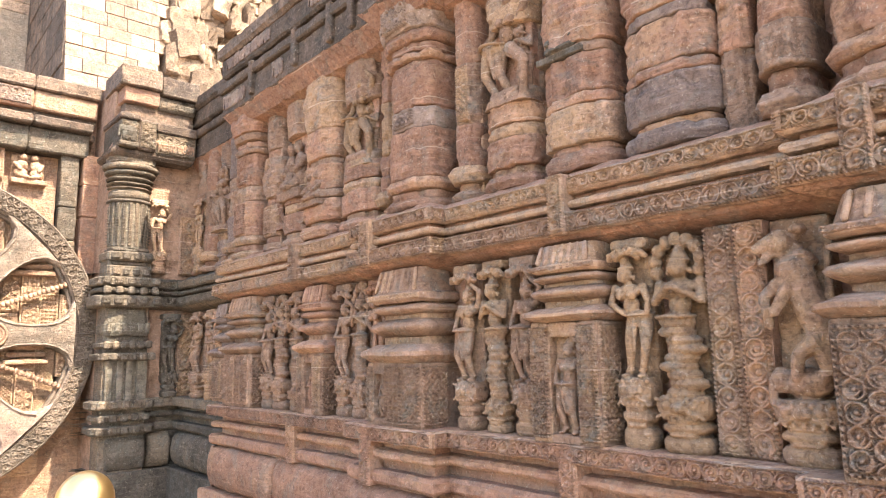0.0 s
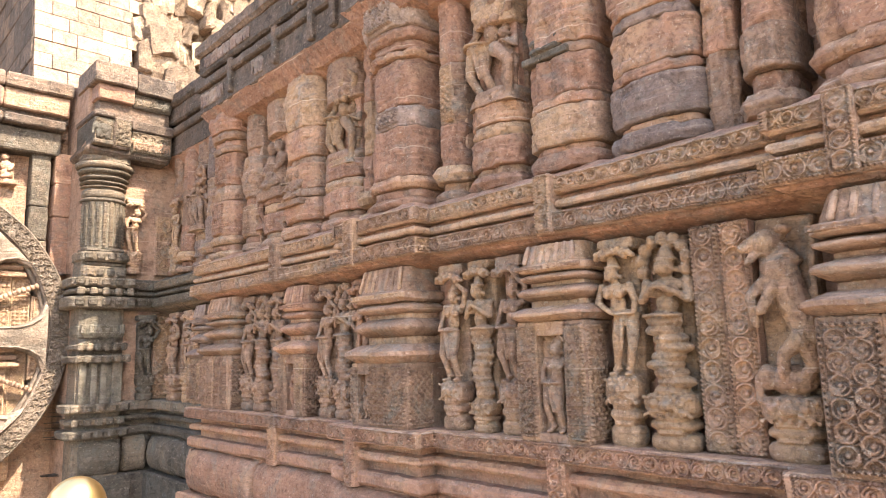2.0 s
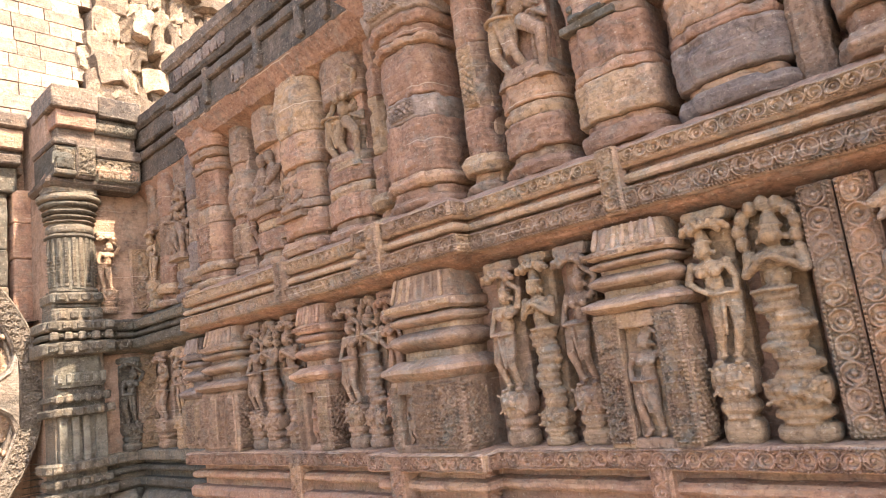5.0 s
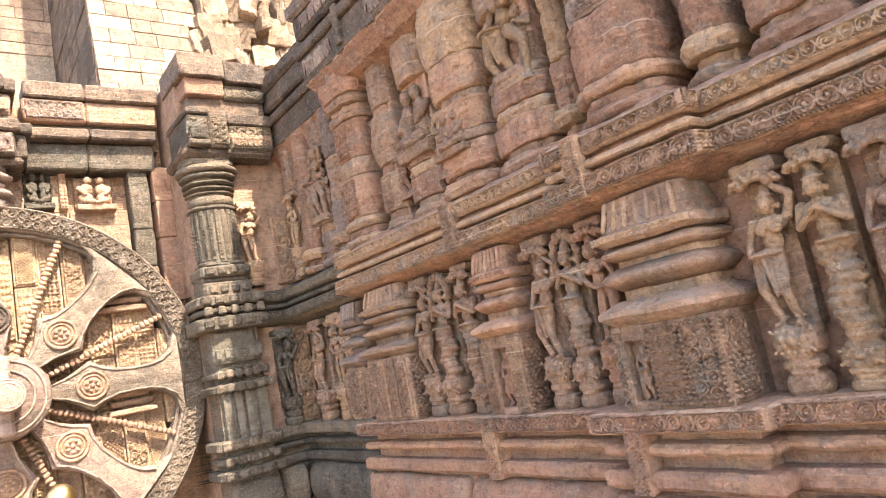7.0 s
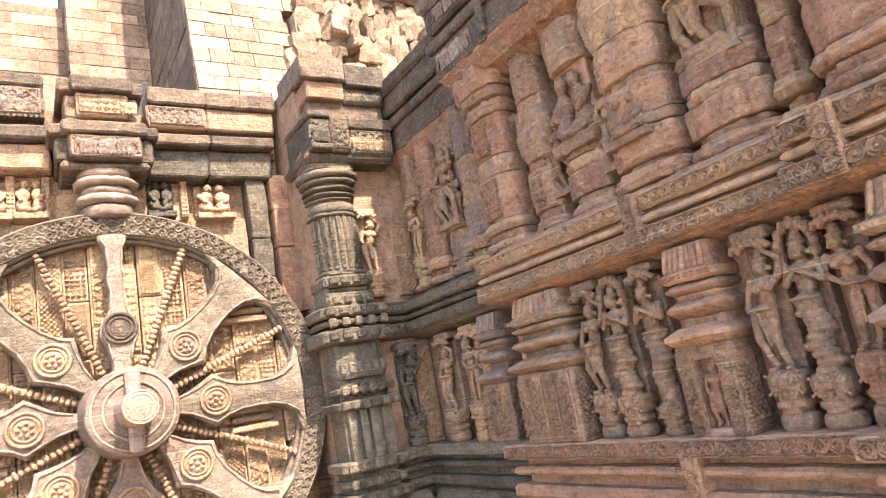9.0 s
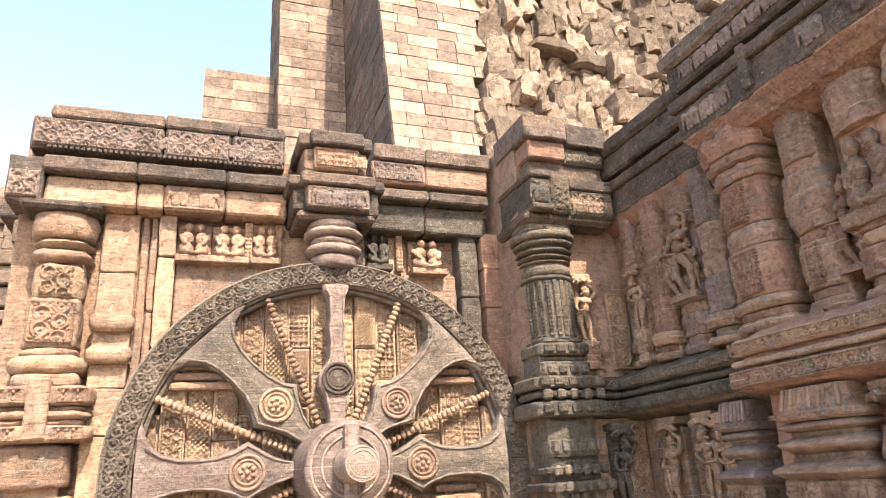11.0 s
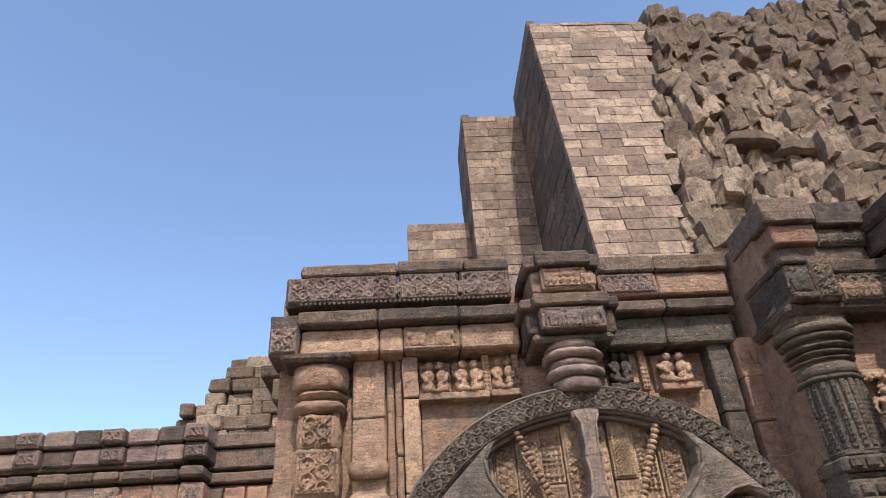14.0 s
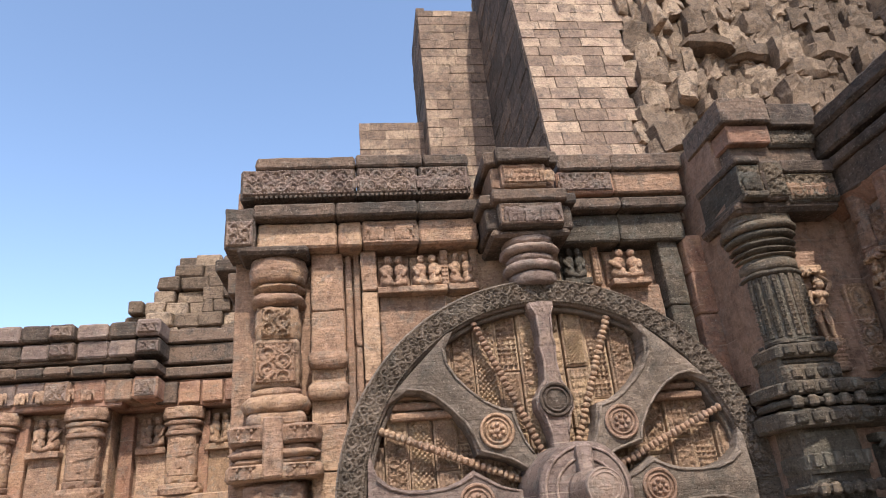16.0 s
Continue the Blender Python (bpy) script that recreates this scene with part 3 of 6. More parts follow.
def statue_mesh(kind):
    """Heights are 0.94 for the lower row and 0.62 for those of the upper row; the back is merged with a slab."""
    if kind in STATUES:
        return STATUES[kind]
    b, arch = Mesh(), Mesh()
    mat = BROWN
    if kind == "maiden":
        pedestal(arch, 0.095, 0.075, 0.27)
        body(b, 0, 0.27, 0.54, lean=0.07, arm=1, hip=-0.045, y=-0.02)
        arch.box(-0.085, 0.085, 0.035, 0.16, 0.25, 0.86, 0.01).box(-0.105, 0.105, -0.05, 0.16, 0.875, 0.935, 0.012)
        foliage(b, 0.0, 0.83, 0.105)
        mat = RED
    elif kind == "couple":          # folded palms over a winding tail
        pedestal(arch, 0.085, 0.07, 0.17)
        body(b, 0, 0.25, 0.58, lean=-0.03, arm=2, hip=0.02, y=-0.02, legs=False)
        for i in range(10):
            u = i / 9
            b.ball((0.016 * math.sin(i * 1.25), -0.015, 0.17 + 0.36 * u), (0.070 + 0.014 * u, 0.062, 0.032), 10)
        arch.box(-0.08, 0.08, 0.035, 0.16, 0.15, 0.86, 0.01).box(-0.095, 0.095, -0.045, 0.16, 0.89, 0.935, 0.012)
        foliage(b, 0.0, 0.84, 0.10)
    elif kind == "serpent":
        pedestal(arch, 0.105, 0.08, 0.24)
        body(b, 0, 0.26, 0.58, lean=0.03, arm=2, hip=-0.02, y=-0.02, legs=False)
        for i in range(9):
            u = i / 8
            b.ball((0.022 * math.sin(i * 1.5), -0.02, 0.25 + 0.29 * u), (0.074 + 0.008 * (i % 2), 0.066, 0.030), 10)
        for i in range(9):
            a = math.pi * (-0.12 + 1.24 * i / 8)
            b.ball((0.098 * math.cos(a), -0.012, 0.80 + 0.105 * math.sin(a)), (0.026, 0.042, 0.034), 9)
        arch.loft([(0.62, 0.05, 0.05), (0.72, 0.095, 0.05), (0.85, 0.108, 0.05), (0.92, 0.06, 0.05)], 24, 3, 0.0, 0.08)
        arch.box(-0.08, 0.08, 0.045, 0.17, 0.18, 0.80, 0.01)
        mat = BROWN
    elif kind == "beast":
        pedestal(arch, 0.12, 0.09, 0.24)
        b.ball((0.0, -0.01, 0.30), (0.10, 0.08, 0.06), 10)
        b.ball((-0.085, -0.04, 0.31), (0.045, 0.05, 0.05), 10)
        b.limb((-0.11, -0.06, 0.31), (-0.12, -0.06, 0.22), 0.022, 0.015)
        b.limb((0.0, -0.02, 0.70), (0.075, -0.02, 0.47), 0.072, 0.050, 12)
        b.ball((-0.005, -0.03, 0.72), (0.078, 0.075, 0.075), 10)
        b.ball((0.075, -0.02, 0.46), (0.055, 0.06, 0.065), 10)
        b.ball((-0.04, -0.06, 0.82), (0.055, 0.065, 0.055), 10)
        b.limb((-0.06, -0.08, 0.83), (-0.125, -0.10, 0.80), 0.032, 0.02)
        b.limb((-0.06, -0.08, 0.79), (-0.11, -0.09, 0.75), 0.022, 0.014)
        for k in range(6):
            b.ball((0.035 * math.cos(k) + 0.02, -0.02 - 0.02 * (k % 2), 0.75 + 0.024 * k), (0.035, 0.05, 0.022), 8)
        b.limb((-0.03, -0.06, 0.69), (-0.115, -0.08, 0.62), 0.030, 0.022)
        b.limb((-0.115, -0.08, 0.62), (-0.10, -0.07, 0.51), 0.022, 0.02)
        b.limb((-0.01, -0.07, 0.66), (-0.07, -0.10, 0.56), 0.030, 0.022)
        b.limb((0.07, -0.04, 0.44), (0.095, -0.04, 0.35), 0.042, 0.026)
        b.limb((0.095, -0.04, 0.35), (0.05, -0.05, 0.30), 0.026, 0.022)
        b.limb((0.06, -0.06, 0.45), (0.0, -0.09, 0.40), 0.040, 0.026)
        b.limb((0.0, -0.09, 0.40), (-0.01, -0.08, 0.32), 0.026, 0.022)
        b.limb((0.105, 0.0, 0.42), (0.115, 0.01, 0.78), 0.018, 0.014)
        arch.box(-0.12, 0.12, 0.045, 0.17, 0.24, 0.93, 0.01)
        mat = RED
    elif kind == "guard":
        pedestal(arch, 0.09, 0.072, 0.31)
        body(b, 0, 0.31, 0.52, lean=-0.07, arm=0, hip=0.05, y=-0.02)
        arch.box(-0.085, 0.085, 0.035, 0.16, 0.28, 0.86, 0.01).box(-0.10, 0.10, -0.05, 0.16, 0.885, 0.935, 0.012)
        foliage(b, 0.0, 0.84, 0.10)
    elif kind == "dancer":            # upper row, on its own block
        arch.loft([(0.0, 0.17, 0.11), (0.05, 0.15, 0.10)], 24, 5)
        body(b, -0.03, 0.03, 0.66, lean=0.16, arm=1, hip=-0.09, y=-0.03)
        b.limb((0.02, -0.04, 0.34), (0.15, -0.08, 0.22), 0.045, 0.03).limb((0.15, -0.08, 0.22), (0.12, -0.06, 0.04), 0.03, 0.024)
        body(b, 0.10, 0.05, 0.42, lean=-0.10, arm=2, y=0.0)
        arch.box(-0.15, 0.15, 0.06, 0.19, 0.0, 0.74, 0.02)
        mat = OCHRE
    elif kind == "pair":
        arch.box(-0.19, 0.19, -0.11, 0.12, 0.0, 0.08)
        for s in (-1, 1):
            b.ball((s * 0.085, -0.01, 0.17), (0.075, 0.08, 0.10), 10)
            b.ball((s * 0.075, -0.01, 0.30), (0.07, 0.06, 0.09), 10)
            b.ball((s * 0.06, -0.03, 0.43), (0.045, 0.045, 0.055), 10)
            b.limb((s * 0.14, 0, 0.34), (s * 0.10, -0.09, 0.22), 0.03, 0.025)
            b.limb((s * 0.10, -0.06, 0.14), (s * 0.02, -0.12, 0.10), 0.045, 0.03)
        arch.box(-0.18, 0.18, 0.09 - 0.03, 0.09 + 0.10, 0.05, 0.50, 0.01)
        mat = BROWN
    arch.add(b.v, b.f, True)
    me = fused(arch, 0.0055, kind, mat, 0.0032, len(STATUES) * 7.3)
    STATUES[kind] = me
    return me


def statue(kind, m, label, sx=1.0, sz=1.0, mat=None, group=""):
    me = statue_mesh(kind)
    if mat is not None and mat.name != me.materials[0].name:
        key = kind + mat.name
        if key not in STATUES:
            STATUES[key] = me.copy()
            STATUES[key].materials.clear()
            STATUES[key].materials.append(mat)
        me = STATUES[key]
    ob = new("statue", me)
    ob.matrix_basis = m @ Matrix.Diagonal((sx, sx, sz, 1))
    return tagged(ob, label, "statue", group)


# ---- setting ----
def setting(name, label, category="wall"):
    return thing(name, Matrix.Identity(4), label, category, kind="structure")


ground_mesh = Mesh()
ground_mesh.add([(-400, -400, 0), (400, -400, 0), (400, 400, 0), (-400, 400, 0)], [(0, 1, 2, 3)])
ground = part("ground", ground_mesh, GROUND)
tagged(ground, "pale sandy stone paving round the temple", "ground", kind="structure")

# plan of the mouldings: back wall, corner recess, side wall
EAST = [(2.73, 6.12), (2.53, 6.12), (2.56, 3.72), (2.45, 3.72), (2.45, 2.88), (2.57, 2.88), (2.57, 0.95), (2.45, 0.95), (2.45, -2.5)]
NOOK = [(2.02, 7.55), (2.46, 7.55), (2.46, 7.60), (2.73, 7.60), (2.73, 6.12)]
WHEEL_WALL_Y = 8.42

wall_east = setting("wall_east", "carved red sandstone side wall of the temple platform")
wall_north = setting("wall_north", "sunlit carved sandstone platform wall behind the wheel")
nook = setting("wall_corner", "shaded carved stone corner between the platform walls")

# cores
part("core", Mesh().box(2.79, 6.0, -2.5, 6.10, 0, 2.2).wear(0.002), RED, wall_east)
part("core", Mesh().box(3.02, 6.0, -2.5, 6.09, 2.2, 4.6).wear(0.002), RED, wall_east)
part("core", Mesh().box(2.98, 6.0, 6.05, 9.0, 0, 4.6), BROWN, nook)
part("core", Mesh().box(2.0, 3.1, 7.70, 9.0, 0, 4.6), BROWN, nook)
part("core", Mesh().box(-2.0, 2.1, WHEEL_WALL_Y, 13.4, 0, 4.45), TAN, wall_north)
part("core", Mesh().box(2.0, 9.0, 8.5, 16, 0, 4.45), BROWN, wall_north)


def base_mouldings(path, owner, mats, seed, top_z=1.06):
    """Plinth, bulging pot course and three slabs, one above the other."""
    part("plinth", run(path, slab(0.0, 0.33, 0.06), seed=seed), mats[0], owner)
    part("pot_backing", run(path, slab(0.32, 0.71, -0.06), seed=seed + 1), mats[0], owner)
    for a, dr, nr, L in along(path):
        if L < 0.15:
            continue
        k = max(1, round(L / 1.05))
        for i in range(k):
            pa, pb = a + dr * (L * i / k + 0.012), a + dr * (L * (i + 1) / k - 0.012)
            n = 28
            V, F = [], []
            prof = roll(0.335, 0.70, -0.08, 0.055, 10)
            for q in range(n + 1):
                u = q / n
                sw = (1 - abs(2 * u - 1) ** 9) ** 0.5
                o = pa.lerp(pb, u)
                for d, z in prof:
                    dd = -0.08 + (d + 0.08) * (0.45 + 0.55 * sw)
                    V.append((o.x + nr.x * dd, o.y + nr.y * dd, 0.517 + (z - 0.517) * (0.88 + 0.12 * sw)))
            r = len(prof)
            F = [(q * r + j, (q + 1) * r + j, (q + 1) * r + j + 1, q * r + j + 1) for q in range(n) for j in range(r - 1)]
            F += [tuple(range(r)), tuple(range(n * r, (n + 1) * r))[::-1]]
            part("pot_stone", Mesh().add(V, F, True).wear(0.010, 6, seed + i), mats[0], owner)
    part("slab_course", run(path, [(-0.10, 0.69)] + slab(0.715, 0.80, 0.0, 0.02), seed=seed + 2, amp=0.008), mats[1], owner)
    part("groove_course", run(path, slab(0.78, 0.99, -0.09), seed=seed + 3), mats[0], owner)
    part("slab_course", run(path, roll(0.855, 0.92, -0.07, -0.01, 5), seed=seed + 4, amp=0.008), mats[1], owner)
    part("slab_course", run(path, slab(0.965, top_z, 0.02, 0.012), seed=seed + 5, amp=0.007), mats[1], owner)


def band_mouldings(path, owner, mats, seed):
    """The projecting band of two carved slabs and a fillet that runs between the two rows of pillars."""
    part("band_soffit", run(path, [(-0.20, 1.985), (-0.05, 2.03), (-0.01, 2.06)], seed=seed), mats[0], owner)
    part("band_slab", run(path, slab(2.05, 2.155, 0.0, 0.01), seed=seed + 1, amp=0.006), mats[1], owner)
    part("band_recess", run(path, slab(2.14, 2.27, -0.07), seed=seed + 2), mats[0], owner)
    part("band_fillet", run(path, roll(2.175, 2.222, -0.05, -0.012, 5), seed=seed + 3), mats[1], owner)
    part("band_slab", run(path, [(-0.03, 2.245), (-0.015, 2.255), (-0.03, 2.335), (-0.05, 2.35)], seed=seed + 4, amp=0.006), mats[1], owner)
    part("band_top", run(path, [(-0.07, 2.345), (-0.16, 2.40), (-0.30, 2.43)], seed=seed + 5, amp=0.012), mats[0], owner)


def cornice(path, owner, mats, seed, dz=0.0):
    part("soffit", run(path, [(-0.42, 3.70 + dz), (-0.16, 3.80 + dz), (-0.06, 3.93 + dz)], seed=seed, amp=0.015), mats[0], owner)
    part("fascia", run(path, slab(3.92 + dz, 4.16 + dz, -0.06, 0.012), seed=seed + 1, amp=0.008), mats[1], owner)
    part("fascia_lip", run(path, slab(4.16 + dz, 4.25 + dz, -0.02, 0.015), seed=seed + 2, amp=0.008), mats[1], owner)
    part("frieze_recess", run(path, slab(4.24 + dz, 4.34 + dz, -0.14), seed=seed + 3), mats[1], owner)
    part("frieze", run(path, slab(4.32 + dz, 4.52 + dz, -0.05, 0.02), seed=seed + 4, amp=0.01), mats[1], owner)
    part("coping", run(path, slab(4.51 + dz, 4.66 + dz, -0.01, 0.03), seed=seed + 5, amp=0.014), mats[1], owner)


base_mouldings(EAST, wall_east, (RED, RED), 1.0)
band_mouldings(EAST, wall_east, (RED, BROWN), 11.0)
cornice([(2.80, 6.30), (2.56, 6.30), (2.56, 3.74), (2.45, 3.74), (2.45, 2.86), (2.58, 2.86), (2.58, 0.95), (2.45, 0.95), (2.45, -2.5)], wall_east, (RED, DARK), 21.0, -0.07)
base_mouldings(NOOK, nook, (GREY, GREY), 31.0)
band_mouldings(NOOK, nook, (GREY, GREY), 41.0)
cornice([(2.46, 7.60), (2.80, 7.60), (2.80, 6.30)], nook, (RED, DARK), 51.0, -0.15)

# scroll carving on the slabs of the side wall
for z, h, d, mat, seed, amp in ((2.103, 0.098, -0.004, BROWN, 12.0, 0.006), (2.295, 0.078, -0.026, BROWN, 15.0, 0.006), (1.013, 0.086, 0.016, RED, 6.0, 0.007)):
    for i in range(len(EAST) - 1):
        stretch = EAST[i:i + 2] if i < 7 else [EAST[7], (2.45, -0.3)]
        part("scroll_carving", scrolls(stretch, z, h, d).wear(amp * 0.8, 6.0, seed).wear(amp * 0.5, 15.0, seed), mat, wall_east, "worn scroll carving")["kind"] = "stuff"
for z, h, d in ((2.103, 0.094, 0.001), (2.295, 0.074, -0.021)):
    part("scroll_carving", scrolls(NOOK[2:], z, h, d, res=0.006).wear(0.006, 6.0, 42.0 if z < 2.2 else 45.0), GREY, nook, "worn scroll carving")["kind"] = "stuff"


def straps(owner, mat, ys, x_of, z0, z1, w=0.048):
    """Carved straps that bind the slabs of a band."""
    for y in ys:
        b = Mesh().slabbox(-w, w, -0.022, 0.10, z0, z1, 0.008, 0.02).wear(0.003, 9, y)
        b.v = [(x_of(y) + py, y - px, pz) for px, py, pz in b.v]
        face = sheet(-w + 0.003, w - 0.003, z0 + 0.004, z1 - 0.004, "scroll", w * 1.5, True, 0.004, 0.02, lambda U, V, H: (x_of(y) - 0.020 - H, y - U, V))
        carving(part("strap", b, mat, owner), face, mat)


def face_x(y):
    return 2.45 if (2.88 <= y <= 3.72 or y < 0.95) else 2.565 if y < 2.88 else 2.55


straps(wall_east, BROWN, (4.62, 3.50, 2.03, 0.68), face_x, 2.045, 2.35)
straps(wall_east, RED, (4.62, 3.50, 2.03, 0.60), face_x, 0.70, 1.00)


# ---- pilasters ----
def shrine_pilaster(m, w, d, mats, split, label, niche=True, nc=0.0, nk=0.42):
    """A pilaster shaped like a small shrine: niche block, eave, rolls and a ribbed top block. Base at z 1.05."""
    e = thing("pilaster", m, label, "pilaster", "pilasters of the lower row")
    zb = 0.95 * split
    if niche:
        n0, n1 = w * (nc - nk), w * (nc + nk)
        for nm, bx in (("jamb", (-w, n0, -d, 0.16, 0, zb)), ("jamb", (n1, w, -d, 0.16, 0, zb)), ("lintel", (n0 - 0.002, n1 + 0.002, -d, 0.16, zb - 0.07, zb)),
                       ("sill", (n0 - 0.002, n1 + 0.002, -d, 0.16, 0, 0.045)), ("niche_back", (n0 - 0.002, n1 + 0.002, -d + 0.055, 0.16, 0.04, zb - 0.06))):
            part(nm, Mesh().slabbox(*bx, 0.006).wear(0.004, 9, w), mats[1], e)
        edges = [(-w * 0.98, n0 - 0.004), (n1 + 0.004, w * 0.98)]
        if edges[1][1] - edges[1][0] > 0.2:
            mid = (edges[1][0] + edges[1][1]) / 2
            edges[1:] = [(edges[1][0], mid - 0.004), (mid + 0.004, edges[1][1])]
        for i, (xa, xb) in enumerate(edges):
            carving(e, relief(xa, xb, 0.02, zb - 0.02, -d - 0.002, ("scroll", "petal", "scroll")[i], 0.042, True, 0.004, 0.022), mats[1])
        fig = Mesh()
        body(fig, (n0 + n1) / 2, 0.045, zb - 0.13, 0.05, 1, -0.03, -d + 0.045)
        part("niche_figure", fused(fig, 0.008, "niche_figure", mats[0], 0.003), mats[0], e)
    else:
        part("body_block", Mesh().slabbox(-w, w, -d, 0.16, 0, zb).wear(0.005, 8, w), mats[1], e)
        k = 4
        for i in range(k):
            x = -w + 2 * w * (i + 0.5) / k
            part("raised_strip", Mesh().box(x - w * 0.14, x + w * 0.14, -d - 0.018, -d + 0.01, 0.03, zb - 0.03, 0.008).wear(0.004, 9, x), mats[1], e)
        for i in range(k):
            x = -w + 2 * w * (i + 0.5) / k
            carving(e, relief(x - w * 0.13, x + w * 0.13, 0.05, zb - 0.05, -d - 0.018, ("scroll", "lozenge", "petal", "scroll")[i], 0.042, False, 0.005, 0.026), mats[1])
    carving(e, sheet(-d + 0.008, 0.01, 0.02, zb - 0.02, "lozenge", 0.042, True, 0.005, 0.022, lambda U, V, H: (w - 0.002 + H, U, V)), mats[1])
    h = 0.95 - zb
    lv = lambda u: zb + h * u
    part("eave", Mesh().loft([(lv(0.0), w * 1.0, d), (lv(0.03), w * 1.10, d + 0.03), (lv(0.075), w * 1.20, d + 0.065), (lv(0.115), w * 1.20, d + 0.065), (lv(0.19), w * 0.92, d * 0.85)], 36, 7, smooth=False).wear(0.007, 9, w + 1), mats[0], e)
    part("neck", Mesh().loft([(lv(0.15), w * 0.84, d * 0.58), (lv(0.66), w * 0.84, d * 0.58)], 32, 7, smooth=False).box(-w * 0.8, w * 0.8, 0, 0.16, lv(0), lv(1.0)), mats[0], e)
    part("roll_moulding", Mesh().loft([(lv(0.27), w * 0.85, d * 0.62), (lv(0.33), w * 1.02, d * 0.98), (lv(0.37), w * 1.08, d + 0.022), (lv(0.41), w * 1.02, d * 0.98), (lv(0.46), w * 0.85, d * 0.62)], 32, 6, smooth=True).wear(0.006, 9, w + 2), mats[0], e)
    part("roll_moulding", Mesh().loft([(lv(0.51), w * 0.85, d * 0.62), (lv(0.55), w * 1.0, d), (lv(0.58), w * 1.02, d * 1.02), (lv(0.62), w * 0.88, d * 0.7)], 32, 6, smooth=True).wear(0.006, 9, w + 3), mats[0], e)
    top = Mesh().loft([(lv(0.63), w * 0.95, d * 0.9), (lv(0.66), w * 1.04, d * 1.05), (lv(0.73), w * 1.03, d * 1.04), (lv(0.75), w * 0.94, d * 0.94), (lv(1.0), w * 0.82, d * 0.75)], 36, 5, smooth=False)
    carving(e, relief(-w * 0.98, w * 0.98, lv(0.665), lv(0.725), -d * 1.05, "petal", 0.04, False), mats[0])
    tb = part("top_block", top.wear(0.005, 9, w + 4), mats[0], e)
    for i in range(7):
        x = -w * 0.72 + w * 1.44 * i / 6
        part("rib", Mesh().limb((x, -d * 0.90, lv(0.77)), (x * 0.92, -d * 0.74, lv(0.98)), 0.014, 0.013, 6), mats[0], tb)
    return e


def low(y, d=0.13):
    return at_right(2.70, y, 1.055)


shrine_pilaster(low(5.62), 0.27, 0.15, (BROWN, RED_CARVED), 0.48, "worn brown shrine-shaped pilaster carved on the wall", False)
shrine_pilaster(low(4.40), 0.16, 0.14, (RED, RED_CARVED), 0.47, "red sandstone shrine-shaped pilaster with eave and rolls")
shrine_pilaster(at_right(2.66, 3.26, 1.055), 0.262, 0.19, (BROWN, BROWN_CARVED), 0.40, "broad projecting shrine pilaster with a carved niche", True, -0.55, 0.24)
shrine_pilaster(at_right(2.70, 2.03, 1.055), 0.20, 0.15, (BROWN, BROWN_CARVED), 0.60, "shrine pilaster with figure niche and grey eave slab")
shrine_pilaster(at_right(2.62, 0.54, 1.055), 0.28, 0.20, (BROWN, BROWN_CARVED), 0.55, "broad shrine pilaster of brown weathered stone", True, 0.0, 0.3)

ROW = "figures of the lower row"
for kind, y, sx, mat, lab in (
        ("maiden", 5.20, 0.95, BROWN, "slender carved figure on a moulded pedestal"),
        ("serpent", 5.00, 0.9, BROWN, "coiled serpent figure carved on the wall"),
        ("couple", 4.74, 0.9, BROWN, "two small carved figures on one pedestal"),
        ("maiden", 4.06, 0.9, BROWN, "carved figure with raised arm under a canopy"),
        ("serpent", 3.86, 0.85, BROWN, "worn brown serpent figure with hood"),
        ("guard", 3.66, 0.9, RED, "narrow standing figure in red stone"),
        ("maiden", 2.79, 0.9, BROWN, "worn standing figure beneath a stone canopy"),
        ("couple", 2.57, 0.88, OCHRE, "pair of carved figures in yellowish stone"),
        ("maiden", 2.35, 0.88, BROWN, "standing figure with raised arm on a pedestal"),
        ("guard", 1.70, 0.92, OCHRE, "standing figure on rolls, ochre head and grey legs"),
        ("serpent", 1.47, 1.08, OCHRE, "large serpent figure with ochre hood"),
        ("beast", 0.99, 0.92, BROWN, "rearing beast carved on a moulded pedestal")):
    statue(kind, at_right(2.675, y, 1.055), lab, sx, 1.0, mat, ROW)


def scroll_panel(m, w, z0, z1, mat, owner_name="scroll_panel", label="flat wall strip with winding scroll carving"):
    """A tall flat strip with a winding stem and leaves between beaded borders."""
    e = thing(owner_name, m, label, "panel", "scroll panels")
    part("panel", Mesh().box(-w, w, -0.03, 0.12, z0, z1, 0.006).wear(0.003), mat, e)
    b = relief(-w * 0.97, w * 0.97, z0 + 0.004, z1 - 0.004, -0.031, "scroll", w * 1.6, True, 0.004, 0.022)
    part("scroll_carving", b.wear(0.002), mat, e)
    return e


scroll_panel(at_right(2.69, 1.285, 0), 0.06, 1.06, 1.99, BROWN)
scroll_panel(at_right(2.69, 1.16, 0), 0.058, 1.06, 1.99, RED)
scroll_panel(pose(2.87, 7.69, 0), 0.095, 1.06, 1.99, BROWN)
scroll_panel(pose(2.86, 7.69, 0), 0.10, 2.42, 3.10, BROWN)


